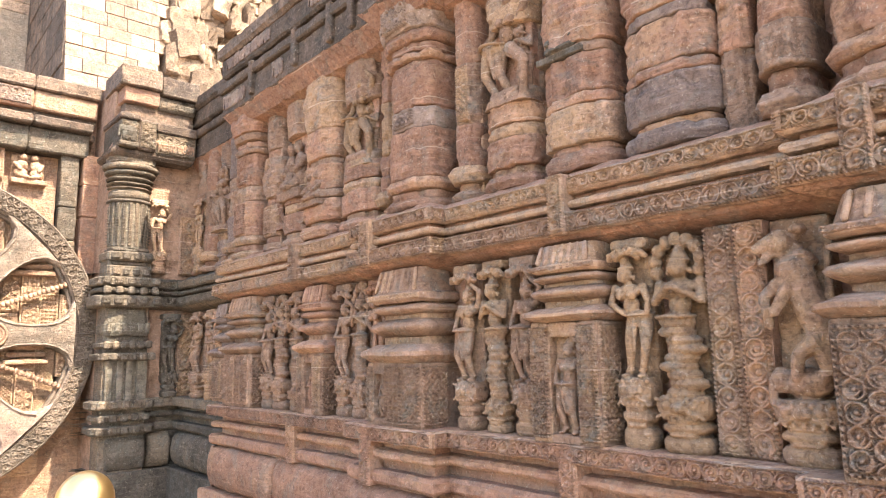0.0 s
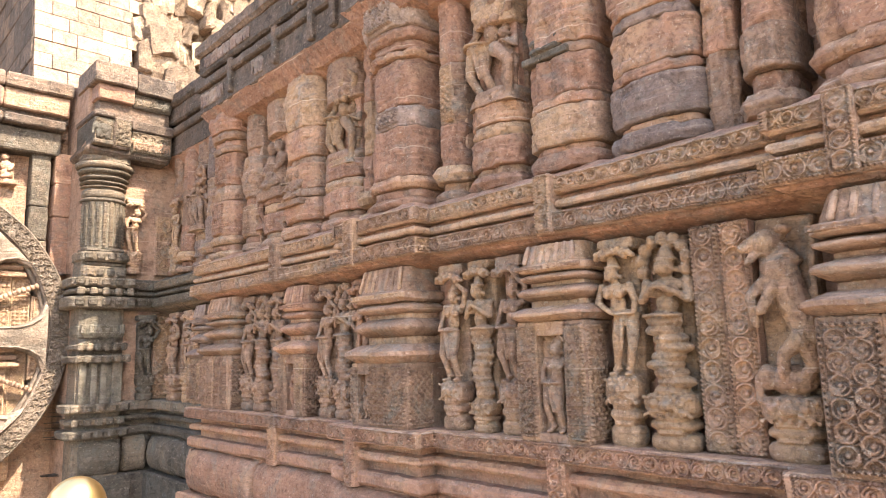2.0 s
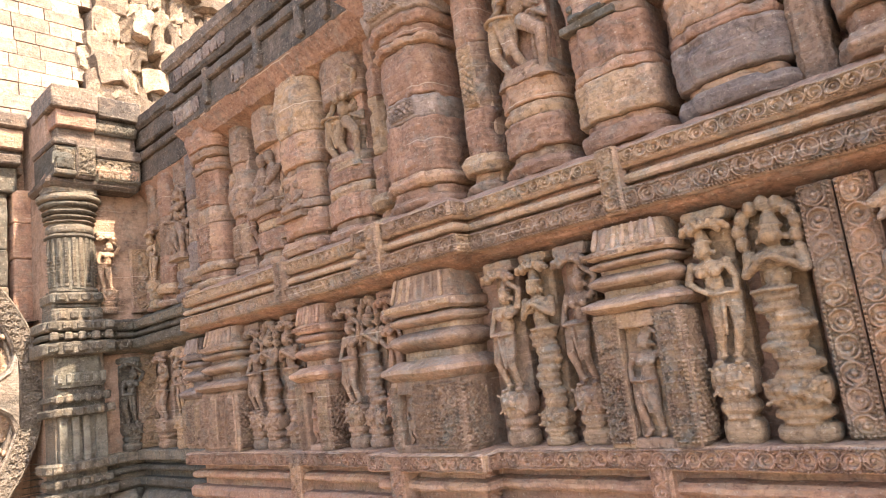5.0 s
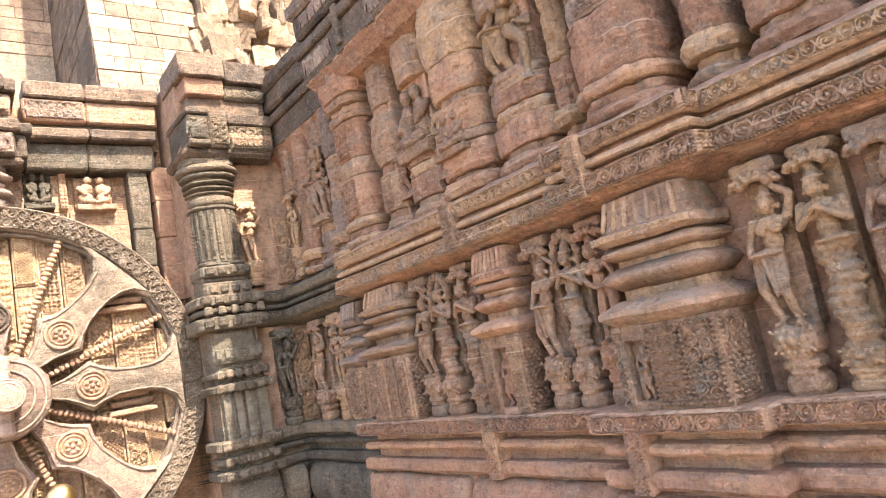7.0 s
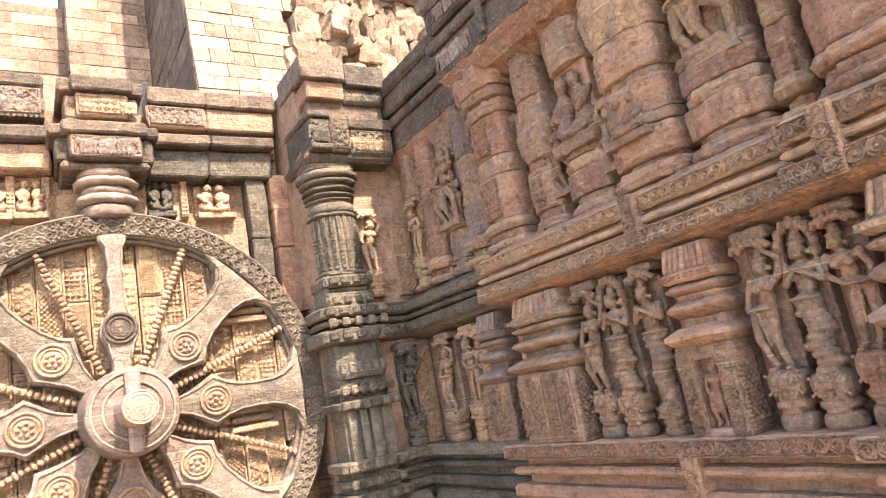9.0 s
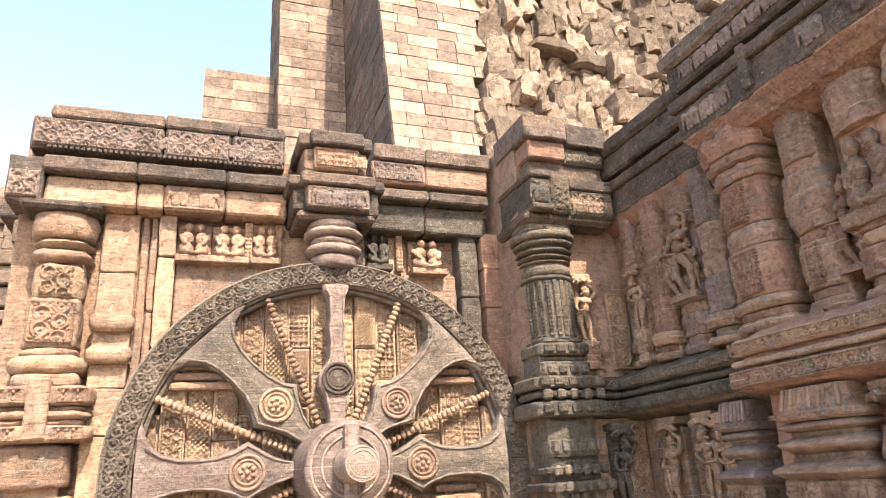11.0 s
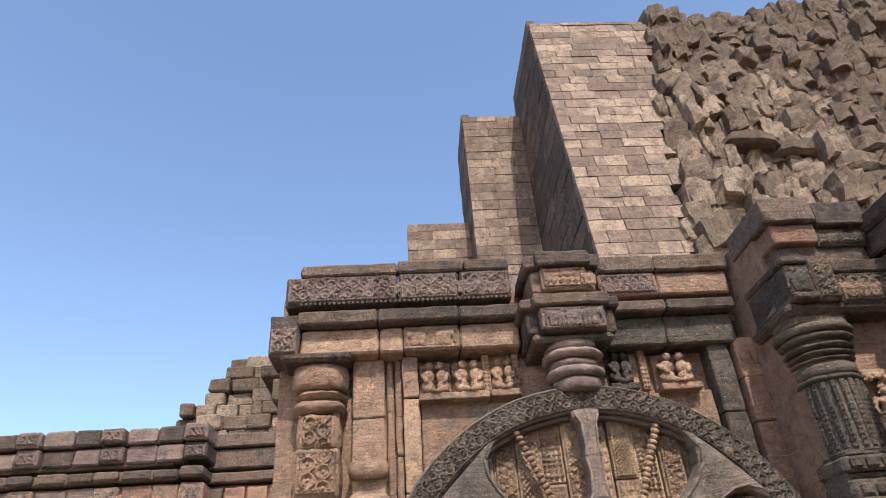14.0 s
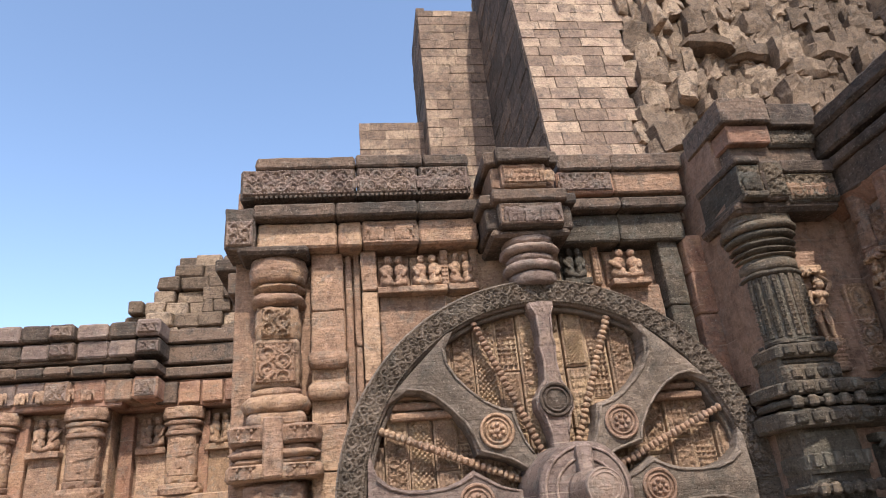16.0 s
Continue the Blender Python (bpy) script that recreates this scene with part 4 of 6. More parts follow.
# upper row of the side wall
def weathered(b, seed):
    """Eroded stone: rough grain, thin strata and broken hollows, pushed in across the faces."""
    o = Vector((seed * 3.3, seed * 1.9, seed * 0.7))
    out = []
    for p in b.v:
        q = Vector(p) + o
        n1, n2 = noise.noise(q * 6.5), noise.noise(q * 24)
        strata = noise.noise(Vector((q.x * 5, q.y * 5, q.z * 60)))
        hollow = max(0.0, noise.noise(q * 10.5) - 0.22)
        k = 0.007 * n1 + 0.006 * n2 + 0.007 * strata - 0.06 * hollow
        r = math.hypot(p[0], p[1]) or 1.0
        out.append((p[0] + p[0] / r * k, p[1] + p[1] / r * k, p[2] + 0.005 * n1))
    b.v = out
    return b


def tall_pilaster(m, w, d, levels, mats, label, power=4.0, group="pilasters of the upper row", carved=(), bearing=False):
    """A pilaster of stacked eroded blocks: each level is (z0, z1, width factor, bulge). Carved levels show scrolls on the front."""
    e = thing("pilaster", m, label, "pilaster", group)
    if bearing:          # flat stone behind the figure that it bears
        levels = levels + [(levels[-1][1], 3.40, 0.80, 0.0), (3.40, 3.80, 0.92, 0.05)]
    for i, (z0, z1, k, bulge) in enumerate(levels):
        g = 0.002
        h = z1 - z0
        e1 = min(0.014, h * 0.2)
        dk = d * k * (0.55 if bearing and z0 > 2.95 and z1 < 3.5 else 1.0)
        lv = [(z0 + g, w * k * 0.965, dk * 0.965), (z0 + e1 * 0.4, w * k * 0.985, dk * 0.985), (z0 + e1, w * k, dk), (z0 + h * 0.5, w * (k + bulge), dk + d * bulge),
              (z1 - e1, w * k, dk), (z1 - e1 * 0.4, w * k * 0.985, dk * 0.985), (z1 - g, w * k * 0.965, dk * 0.965)]
        bl = Mesh().loft(lv, 72, power, smooth=True, step=0.011, proud=0.16 if power >= 3.5 else 0.0)
        ob = part("block", weathered(bl, i * 2.3 + w * 9 + z0), mats[i % len(mats)], e)
        if i in carved:
            q = w * k * (0.5 if power >= 3.5 else 0.34)
            y = -(dk + d * bulge * 0.7) * (1.16 if power >= 3.5 else 1.0) + 0.004
            style = ("lozenge", "scroll", "petal", "lines")[i % 4]
            carving(ob, relief(-q, q, z0 + 0.02, z1 - 0.02, y, style, 0.045, True, 0.0045, 0.022), mats[i % len(mats)])
    part("backing", Mesh().box(-w * 0.8, w * 0.8, -d * 0.5, 0.2, levels[0][0], levels[-1][1]), mats[0], e)
    return e


BIG = [(2.40, 2.47, 1.0, 0.08), (2.47, 2.53, 0.9, 0.0), (2.53, 2.61, 1.0, 0.06), (2.61, 2.95, 0.92, 0.04), (2.95, 3.10, 0.86, 0.03), (3.10, 3.42, 0.84, 0.06),
       (3.42, 3.48, 0.95, 0.06), (3.48, 3.54, 0.88, 0.0), (3.54, 3.62, 1.02, 0.05), (3.62, 3.85, 1.1, 0.1)]
POT = [(2.40, 2.50, 1.0, 0.06), (2.50, 2.56, 0.8, 0.0), (2.56, 2.85, 0.95, 0.08), (2.85, 2.92, 0.8, 0.04), (2.92, 3.30, 0.95, 0.18), (3.30, 3.38, 0.75, 0.0), (3.38, 3.75, 0.85, 0.02)]
SLIM = [(2.40, 2.46, 1.1, 0.1), (2.46, 2.52, 0.8, 0.0), (2.52, 2.62, 1.1, 0.12), (2.62, 2.90, 0.9, 0.02), (2.90, 3.30, 0.85, 0.0), (3.30, 3.75, 0.85, 0.0)]
BLOCKY = [(2.40, 2.49, 1.06, 0.05), (2.49, 2.535, 0.88, 0.0), (2.535, 2.74, 1.03, 0.02), (2.74, 2.80, 0.99, 0.02), (2.80, 3.02, 0.98, 0.0), (3.02, 3.08, 0.92, 0.0), (3.08, 3.40, 0.98, 0.05), (3.40, 3.80, 0.98, 0.06)]
STOUT = [(2.40, 2.50, 1.1, 0.08), (2.50, 2.54, 0.8, 0.0), (2.54, 2.72, 1.0, 0.06), (2.72, 2.79, 1.02, 0.03), (2.79, 3.0, 0.97, 0.0), (3.0, 3.06, 0.85, 0.0), (3.06, 3.3, 0.95, 0.05), (3.3, 3.75, 0.98, 0.12)]
PED = [(2.40, 2.48, 1.1, 0.08), (2.48, 2.53, 0.9, 0.0), (2.53, 2.70, 1.05, 0.02), (2.70, 2.78, 0.98, 0.05), (2.78, 2.92, 1.0, 0.0), (2.92, 3.0, 0.95, 0.05)]


def up(y, x=2.92):
    return at_right(x, y)


tall_pilaster(up(5.98), 0.23, 0.19, BIG, (BROWN, RED), "tall carved pilaster at the wall's end", 6.0, carved=(3, 5))
tall_pilaster(up(5.53), 0.165, 0.15, POT, (BROWN, RED), "pot-shaped pilaster of worn red stone", 2.6, carved=(2,))
tall_pilaster(up(5.10), 0.19, 0.13, PED, (RED, BROWN), "stacked worn blocks bearing a figure", bearing=True)
statue("pair", at_right(2.845, 5.10, 2.82), "two seated carved figures on stacked blocks", 1.0, 1.1, BROWN)
tall_pilaster(up(4.60), 0.245, 0.19, STOUT, (RED, BROWN), "stout bulging pilaster of red sandstone", 4.5)
tall_pilaster(up(4.09), 0.235, 0.16, PED, (RED, BROWN), "stacked red blocks bearing a figure", bearing=True)
statue("dancer", at_right(2.845, 4.06, 2.88), "bent figure carved in yellow stone", 1.05, 1.05, OCHRE)
tall_pilaster(up(3.74), 0.09, 0.14, SLIM, (OCHRE, RED), "narrow pilaster strip of ochre stone")
tall_pilaster(up(3.35, 2.86), 0.25, 0.21, BIG, (RED, RED, RED, RED, MAUVE), "massive pilaster with ringed capital and grey carved block", 5.0, carved=(4, 9))
tall_pilaster(up(2.91), 0.12, 0.15, SLIM, (BROWN, RED), "slim ribbed pilaster of pinkish stone", 4.0, carved=(4,))
tall_pilaster(up(2.53), 0.19, 0.17, PED, (RED, BROWN), "stacked red blocks bearing a figure", bearing=True)
statue("dancer", at_right(2.825, 2.52, 2.90), "striding figure carved above red blocks", 1.05, 1.05, BROWN)
tall_pilaster(up(2.04), 0.215, 0.19, BLOCKY, (RED, RED, BROWN), "stout pilaster of stacked red blocks", 5.0)
statue("pair", at_right(2.785, 2.09, 3.02), "small broken figures in a niche of the pilaster", 0.8, 0.5, GREY)
tall_pilaster(up(1.52), 0.235, 0.18, BLOCKY, (MAUVE, RED, MAUVE, RED, RED), "broad bulging pilaster with a grey base", 4.5)
tall_pilaster(up(1.21, 2.93), 0.075, 0.12, [(2.40, 2.78, 1.0, 0.0), (2.78, 3.80, 1.0, 0.0)], (BROWN, RED), "flat wall strip beside the pilasters", 8)
tall_pilaster(up(1.00), 0.105, 0.18, [(2.40, 2.50, 1.2, 0.12), (2.50, 2.60, 0.85, 0.0), (2.60, 2.80, 1.08, 0.0), (2.80, 3.80, 0.95, 0.0)], (BROWN, RED), "narrow pilaster with pale worn block")
tall_pilaster(up(0.55, 2.85), 0.27, 0.20, BIG, (RED, RED), "projecting pilaster of stacked red slabs")
tall_pilaster(up(0.05, 2.85), 0.15, 0.16, STOUT, (RED, RED), "projecting pilaster of stacked red slabs")

statue("pair", at_right(2.745, 4.62, 2.66), "two small crouching figures low on the bulging pilaster", 0.85, 0.6, BROWN)
statue("dancer", at_right(2.87, 4.86, 2.60), "slender leaning figure beside the bulging pilaster", 0.75, 0.85, BROWN)
statue("dancer", at_right(2.87, 5.33, 2.60), "small worn figure between two pilasters", 0.7, 0.8, RED)

# corner recess: slim columns and figures
tall_pilaster(at_right(2.98, 6.42, 0), 0.15, 0.16, SLIM, (BROWN, MAUVE), "slim shaded pilaster in the corner")
tall_pilaster(at_right(2.98, 7.08, 0), 0.13, 0.14, SLIM, (BROWN, RED), "slim shaded pilaster in the corner")
tall_pilaster(at_right(2.98, 7.45, 0), 0.10, 0.10, SLIM, (RED, BROWN), "narrow shaded pilaster in the corner")
tall_pilaster(at_right(3.0, 6.75, 0), 0.16, 0.12, PED, (MAUVE, BROWN), "stacked blocks bearing a figure in the corner", bearing=True)
statue("dancer", at_right(2.89, 6.75, 2.80), "figure carved high in the shaded corner", 0.95, 1.0, BROWN)
statue("guard", at_right(2.80, 6.72, 1.055), "small standing figure in the shaded corner", 1.0, 0.98, BROWN, ROW)
statue("maiden", at_right(2.82, 7.14, 1.055), "slender figure in the shaded corner", 1.0, 0.98, BROWN, ROW)
shrine_pilaster(at_right(2.86, 6.40, 1.055), 0.15, 0.14, (MAUVE, BROWN_CARVED), 0.45, "shaded shrine pilaster in the corner", False)
scroll_panel(at_right(2.95, 7.36, 0), 0.10, 1.06, 1.99, BROWN)
scroll_panel(at_right(2.95, 6.94, 0), 0.085, 1.06, 1.99, BROWN)
scroll_panel(at_right(2.96, 7.27, 0), 0.085, 2.42, 3.55, BROWN)
statue("guard", at_right(2.80, 6.55, 1.055), "narrow standing figure beside the corner pilaster", 0.85, 0.96, RED, ROW)
statue("guard", at_right(2.88, 7.36, 2.42), "slender worn figure high in the corner", 0.85, 0.9, BROWN, ROW)
statue("maiden", pose(2.68, 7.63, 1.055), "slender figure beside the corner column", 0.95, 0.98, GREY, ROW)
statue("maiden", pose(2.52, 7.67, 2.42), "worn bust on a small column, partly sunlit", 0.9, 0.9, TAN, ROW)

# ---- corner column ----
def corner_column(m):
    """Column beside the wheel: slabs, slotted shrine block, eaves, moulded band, faceted shaft and ringed capital."""
    e = thing("column", m, "tall grey carved column with ringed capital beside the wheel", "column")
    W = 0.29

    def level(name, z0, z1, w, d, mat, power=7, n=36, lip=0.015, bulge=0.0, seed=0.0):
        part(name, Mesh().loft([(z0, w - lip, d - lip), (z0 + min(lip, (z1 - z0) / 3), w, d), ((z0 + z1) / 2, w + bulge, d + bulge),
                                (z1 - min(lip, (z1 - z0) / 3), w, d), (z1, w - lip, d - lip)], n + 8, power, smooth=power < 4, step=0.02).wear(0.007, 9, z0 + seed).wear(0.005, 26, z0), mat, e)

    def studs(z, w, d, k, size):
        for i in range(k):
            x = -w + 2 * w * (i + 0.5) / k
            part("stud", Mesh().box(x - size, x + size, -d - 0.03, -d + 0.03, z - 0.04, z + 0.04, 0.016).wear(0.006, 9, x), GREY, e)

    part("core", Mesh().box(-0.22, 0.22, -0.14, 0.15, 0.0, 2.62), GREY, e)
    part("core", Mesh().box(-0.10, 0.10, -0.08, 0.15, 2.62, 3.70), GREY, e)
    level("base_slab", 0.72, 0.80, W + 0.02, 0.23, GREY)
    level("base_slab", 0.85, 0.91, W - 0.01, 0.20, GREY, 4)
    level("base_slab", 0.97, 1.06, W + 0.02, 0.23, GREY)
    studs(0.76, W, 0.23, 5, 0.040)
    studs(1.015, W, 0.23, 5, 0.040)
    studs(0.88, W - 0.02, 0.20, 5, 0.036)
    b = Mesh().box(-0.20, 0.20, -0.15, 0.1, 1.06, 1.47)
    for x, w in ((-0.165, 0.035), (-0.06, 0.03), (0.03, 0.03), (0.16, 0.05)):
        b.box(x - w, x + w, -0.20, -0.1, 1.06, 1.47)
    part("slotted_block", b.wear(0.004, 9), GREY_CARVED, e)
    level("eave", 1.47, 1.545, W, 0.26, GREY, 5)
    studs(1.508, W - 0.01, 0.255, 6, 0.033)
    level("neck", 1.54, 1.61, W - 0.07, 0.17, GREY)
    level("eave", 1.60, 1.66, W - 0.03, 0.23, GREY, 5)
    studs(1.63, W - 0.04, 0.225, 6, 0.03)
    level("neck", 1.65, 1.74, W - 0.08, 0.16, GREY)
    b = Mesh()
    b.loft([(1.73, 0.22, 0.19), (1.76, 0.235, 0.205), (1.84, 0.235, 0.205), (1.86, 0.215, 0.185), (2.0, 0.20, 0.17)], 32, 6, smooth=False)
    for i in range(6):
        x = -0.19 + 0.076 * i
        b.box(x - 0.022, x + 0.022, -0.225, -0.1, 1.77, 1.86)
    part("top_block", b.wear(0.004, 9), GREY_CARVED, e)
    level("band_slab", 2.03, 2.15, W + 0.04, 0.26, GREY)
    level("band_fillet", 2.175, 2.225, W + 0.03, 0.25, GREY, 4)
    level("band_slab", 2.25, 2.345, W + 0.03, 0.25, GREY)
    studs(2.09, W + 0.02, 0.26, 5, 0.042)
    studs(2.20, W + 0.01, 0.25, 5, 0.036)
    studs(2.30, W + 0.02, 0.25, 5, 0.042)
    studs(2.40, 0.20, 0.20, 4, 0.036)
    level("shaft_base", 2.34, 2.47, 0.23, 0.20, GREY)
    level("shaft_base", 2.47, 2.52, 0.20, 0.17, GREY)
    level("shaft_base", 2.52, 2.62, 0.24, 0.21, GREY)
    studs(2.57, 0.22, 0.21, 4, 0.04)
    level("shaft_base", 2.62, 2.67, 0.20, 0.18, GREY)
    part("shaft", Mesh().loft([(2.66, 0.20, 0.19), (3.34, 0.195, 0.185)], 16, 2, smooth=False).wear(0.003, 9), GREY_CARVED, e)
    for i in range(10):
        a = math.pi + math.pi * (i + 0.5) / 10
        m = Matrix.Translation((math.cos(a) * 0.198, math.sin(a) * 0.188, 0)) @ Matrix.Rotation(a + math.pi / 2, 4, "Z")
        part("rib", Mesh().box(-0.019, 0.019, -0.014, 0.02, 2.68, 3.16, 0.006, m).wear(0.003, 12, i), GREY, e)
        bl = relief(-0.017, 0.017, 2.72, 3.12, -0.015, "petal", 0.034, False)
        bl.v = [tuple(m @ Vector(q)) for q in bl.v]
        carving(e, bl, GREY)
    for z0, z1, r in ((3.16, 3.20, 0.218), (3.21, 3.30, 0.208), (3.31, 3.335, 0.22), (3.355, 3.385, 0.23), (3.405, 3.44, 0.24), (3.475, 3.52, 0.255), (3.53, 3.59, 0.28)):
        level("capital_ring", z0, z1, r, r * 0.95, GREY, 2.2, 28, 0.012, 0.006)
    part("capital_core", Mesh().loft([(3.3, 0.17, 0.16), (3.62, 0.21, 0.19)], 20, 2.4), GREY, e)
    level("capital_neck", 3.59, 3.68, 0.24, 0.20, GREY, 4)
    return e


corner_column(pose(2.20, 7.70, 0))

# blocks over the corner column
canopy = thing("column_entablature", pose(2.20, 7.70, 0), "dark carved blocks and slabs stacked on the corner column", "entablature")


def beast_mesh():
    """A small plain trunked beast in relief, about one unit long."""
    b = Mesh()
    b.ball((0, 0, 0.55), (0.42, 0.12, 0.27), 10)
    b.ball((0.42, -0.03, 0.62), (0.18, 0.12, 0.2), 10)
    b.limb((0.52, -0.03, 0.5), (0.56, -0.03, 0.12), 0.07, 0.05, 7)
    for u in (-0.28, -0.1, 0.14, 0.3):
        b.limb((u, 0, 0.4), (u, 0, 0.04), 0.09, 0.08, 7)
    return fused(b, 0.045, "beast", GREY, 0.02)


BEAST = {}


def animal_row(owner, x0, x1, y, z, n, s, mat, turn=None):
    """A row of small plain beasts in relief, each a part of its owner."""
    if not BEAST:
        BEAST[""] = beast_mesh()
    if mat.name not in BEAST:
        BEAST[mat.name] = BEAST[""].copy()
        BEAST[mat.name].materials.clear()
        BEAST[mat.name].materials.append(mat)
    for i in range(n):
        x = x0 + (x1 - x0) * (i + 0.5) / n
        k = s * (0.9 + 0.2 * random.random())
        part("relief_beast", BEAST[mat.name], mat, owner, "", (turn if turn else Matrix.Identity(4)) @ pose(x, y, z) @ Matrix.Diagonal((k if i % 3 else -k, k, k, 1)))


def canopy_part(name, x0, x1, y0, z0, z1, mat, c=0.012):
    part(name, Mesh().slabbox(x0, x1, y0, 0.35, z0, z1, c).wear(0.008, 8, z0 + x0).wear(0.004, 24, z0), mat, canopy)


canopy_part("soffit", -0.26, 0.62, -0.24, 3.66, 3.76, DARK, 0.05)
canopy_part("frieze_block", -0.22, -0.02, -0.33, 3.75, 3.80, GREY)
canopy_part("frieze_block", -0.20, 0.0, -0.27, 3.79, 4.06, GREY)
canopy_part("frieze_block", -0.01, 0.17, -0.29, 3.74, 4.08, DARK)
canopy_part("frieze_block", 0.18, 0.62, -0.26, 3.72, 3.98, GREY)
canopy_part("slab", -0.22, 0.0, -0.31, 4.06, 4.12, DARK)
canopy_part("slab", 0.17, 0.62, -0.29, 3.97, 4.08, DARK)
canopy_part("recess", -0.14, 0.62, -0.16, 4.08, 4.30, DARK)
canopy_part("block", -0.17, 0.20, -0.24, 4.28, 4.45, RED)
canopy_part("frieze_block", 0.21, 0.62, -0.20, 4.26, 4.42, GREY)
canopy_part("coping", -0.22, 0.21, -0.30, 4.45, 4.68, DARK)
canopy_part("coping", 0.22, 0.64, -0.27, 4.42, 4.64, DARK)
for x0, x1, y, z0, z1 in ((-0.195, -0.015, -0.268, 3.81, 4.05), (0.0, 0.165, -0.288, 3.76, 4.06), (0.19, 0.61, -0.258, 3.735, 3.965), (0.22, 0.61, -0.198, 4.275, 4.41)):
    carving(canopy, relief(x0, x1, z0, z1, y, "scroll", 0.08, True, 0.006, 0.022), GREY)
animal_row(canopy, -0.20, -0.02, -0.285, 3.82, 1, 0.19, GREY)
animal_row(canopy, 0.20, 0.60, -0.265, 3.77, 4, 0.14, BROWN)
animal_row(canopy, 0.23, 0.60, -0.205, 4.29, 5, 0.10, GREY)

# beasts on the fascia of the side wall
for y0, y1, z, n, k in ((5.75, 6.15, 3.905, 3, 0.17), (4.95, 5.15, 3.905, 1, 0.18), (4.05, 4.5, 4.30, 4, 0.15), (5.2, 6.1, 4.30, 7, 0.14)):
    animal_row(wall_east, -y1, -y0, 0.0, z, n, k, MAUVE, pose(2.615 if z < 4 else 2.605, 0, 0, 0, 0, WEST))
for y in (5.55, 4.75, 4.2, 3.9):
    part("fascia_block", Mesh().box(2.575, 2.75, y - 0.035, y + 0.035, 3.885, 4.21, 0.01).wear(0.005), DARK, wall_east)

# ---- the wheel ----
CX, CZ, RO, RI, RY = 0.405, 1.75, 1.62, 1.41, 7.98
wheel = thing("stone_wheel", pose(CX, RY, CZ), "great carved stone chariot wheel with eight broad spokes", "wheel")


def sweep_ring(r0, r1, y0, y1, n=96, c=0.012, worn=0.004):
    prof = [(r0, y1), (r0, y0 + c), (r0 + c, y0), (r1 - c, y0), (r1, y0 + c), (r1, y1)]
    V = [(r * math.cos(2 * math.pi * i / n), y, r * math.sin(2 * math.pi * i / n)) for i in range(n) for r, y in prof]
    k = len(prof)
    F = [(i * k + j, i * k + (j + 1) % k, ((i + 1) % n) * k + (j + 1) % k, ((i + 1) % n) * k + j) for i in range(n) for j in range(k)]
    return Mesh().add(V, F).wear(worn, 5)


rim = part("rim", sweep_ring(RI, RO, 0.0, 0.30), RIM, wheel, "dark weathered carved rim")
rim_len = 2 * math.pi * (RI + RO) / 2
b = sheet(0.0, rim_len, -(RO - RI) / 2 + 0.010, (RO - RI) / 2 - 0.010, "scroll", 0.07, True, 0.0065, 0.026,
          lambda U, V, H: (((RI + RO) / 2 + V) * np.cos(U / rim_len * 2 * math.pi), -0.002 - H, ((RI + RO) / 2 + V) * np.sin(U / rim_len * 2 * math.pi)))
part("scroll_carving", b.wear(0.004, 5), RIM, rim)["kind"] = "stuff"
# inner flange
part("rim_flange", sweep_ring(RI - 0.035, RI + 0.002, 0.05, 0.30, worn=0.003), RIM, wheel)


def spoke_shape(broad):
    """Half widths along a spoke from the hub to the rim."""
    if broad:
        return [(0.22, 0.055), (0.36, 0.065), (0.46, 0.095), (0.56, 0.15), (0.655, 0.215), (0.74, 0.16), (0.86, 0.12), (1.00, 0.108), (1.13, 0.118), (1.24, 0.155), (1.325, 0.23), (1.39, 0.37)]
    return [(0.22, 0.06), (0.42, 0.075), (0.52, 0.10), (0.60, 0.14), (0.68, 0.14), (0.80, 0.07), (0.95, 0.055), (1.06, 0.07), (1.14, 0.055), (1.30, 0.065), (1.37, 0.10), (1.42, 0.11)]


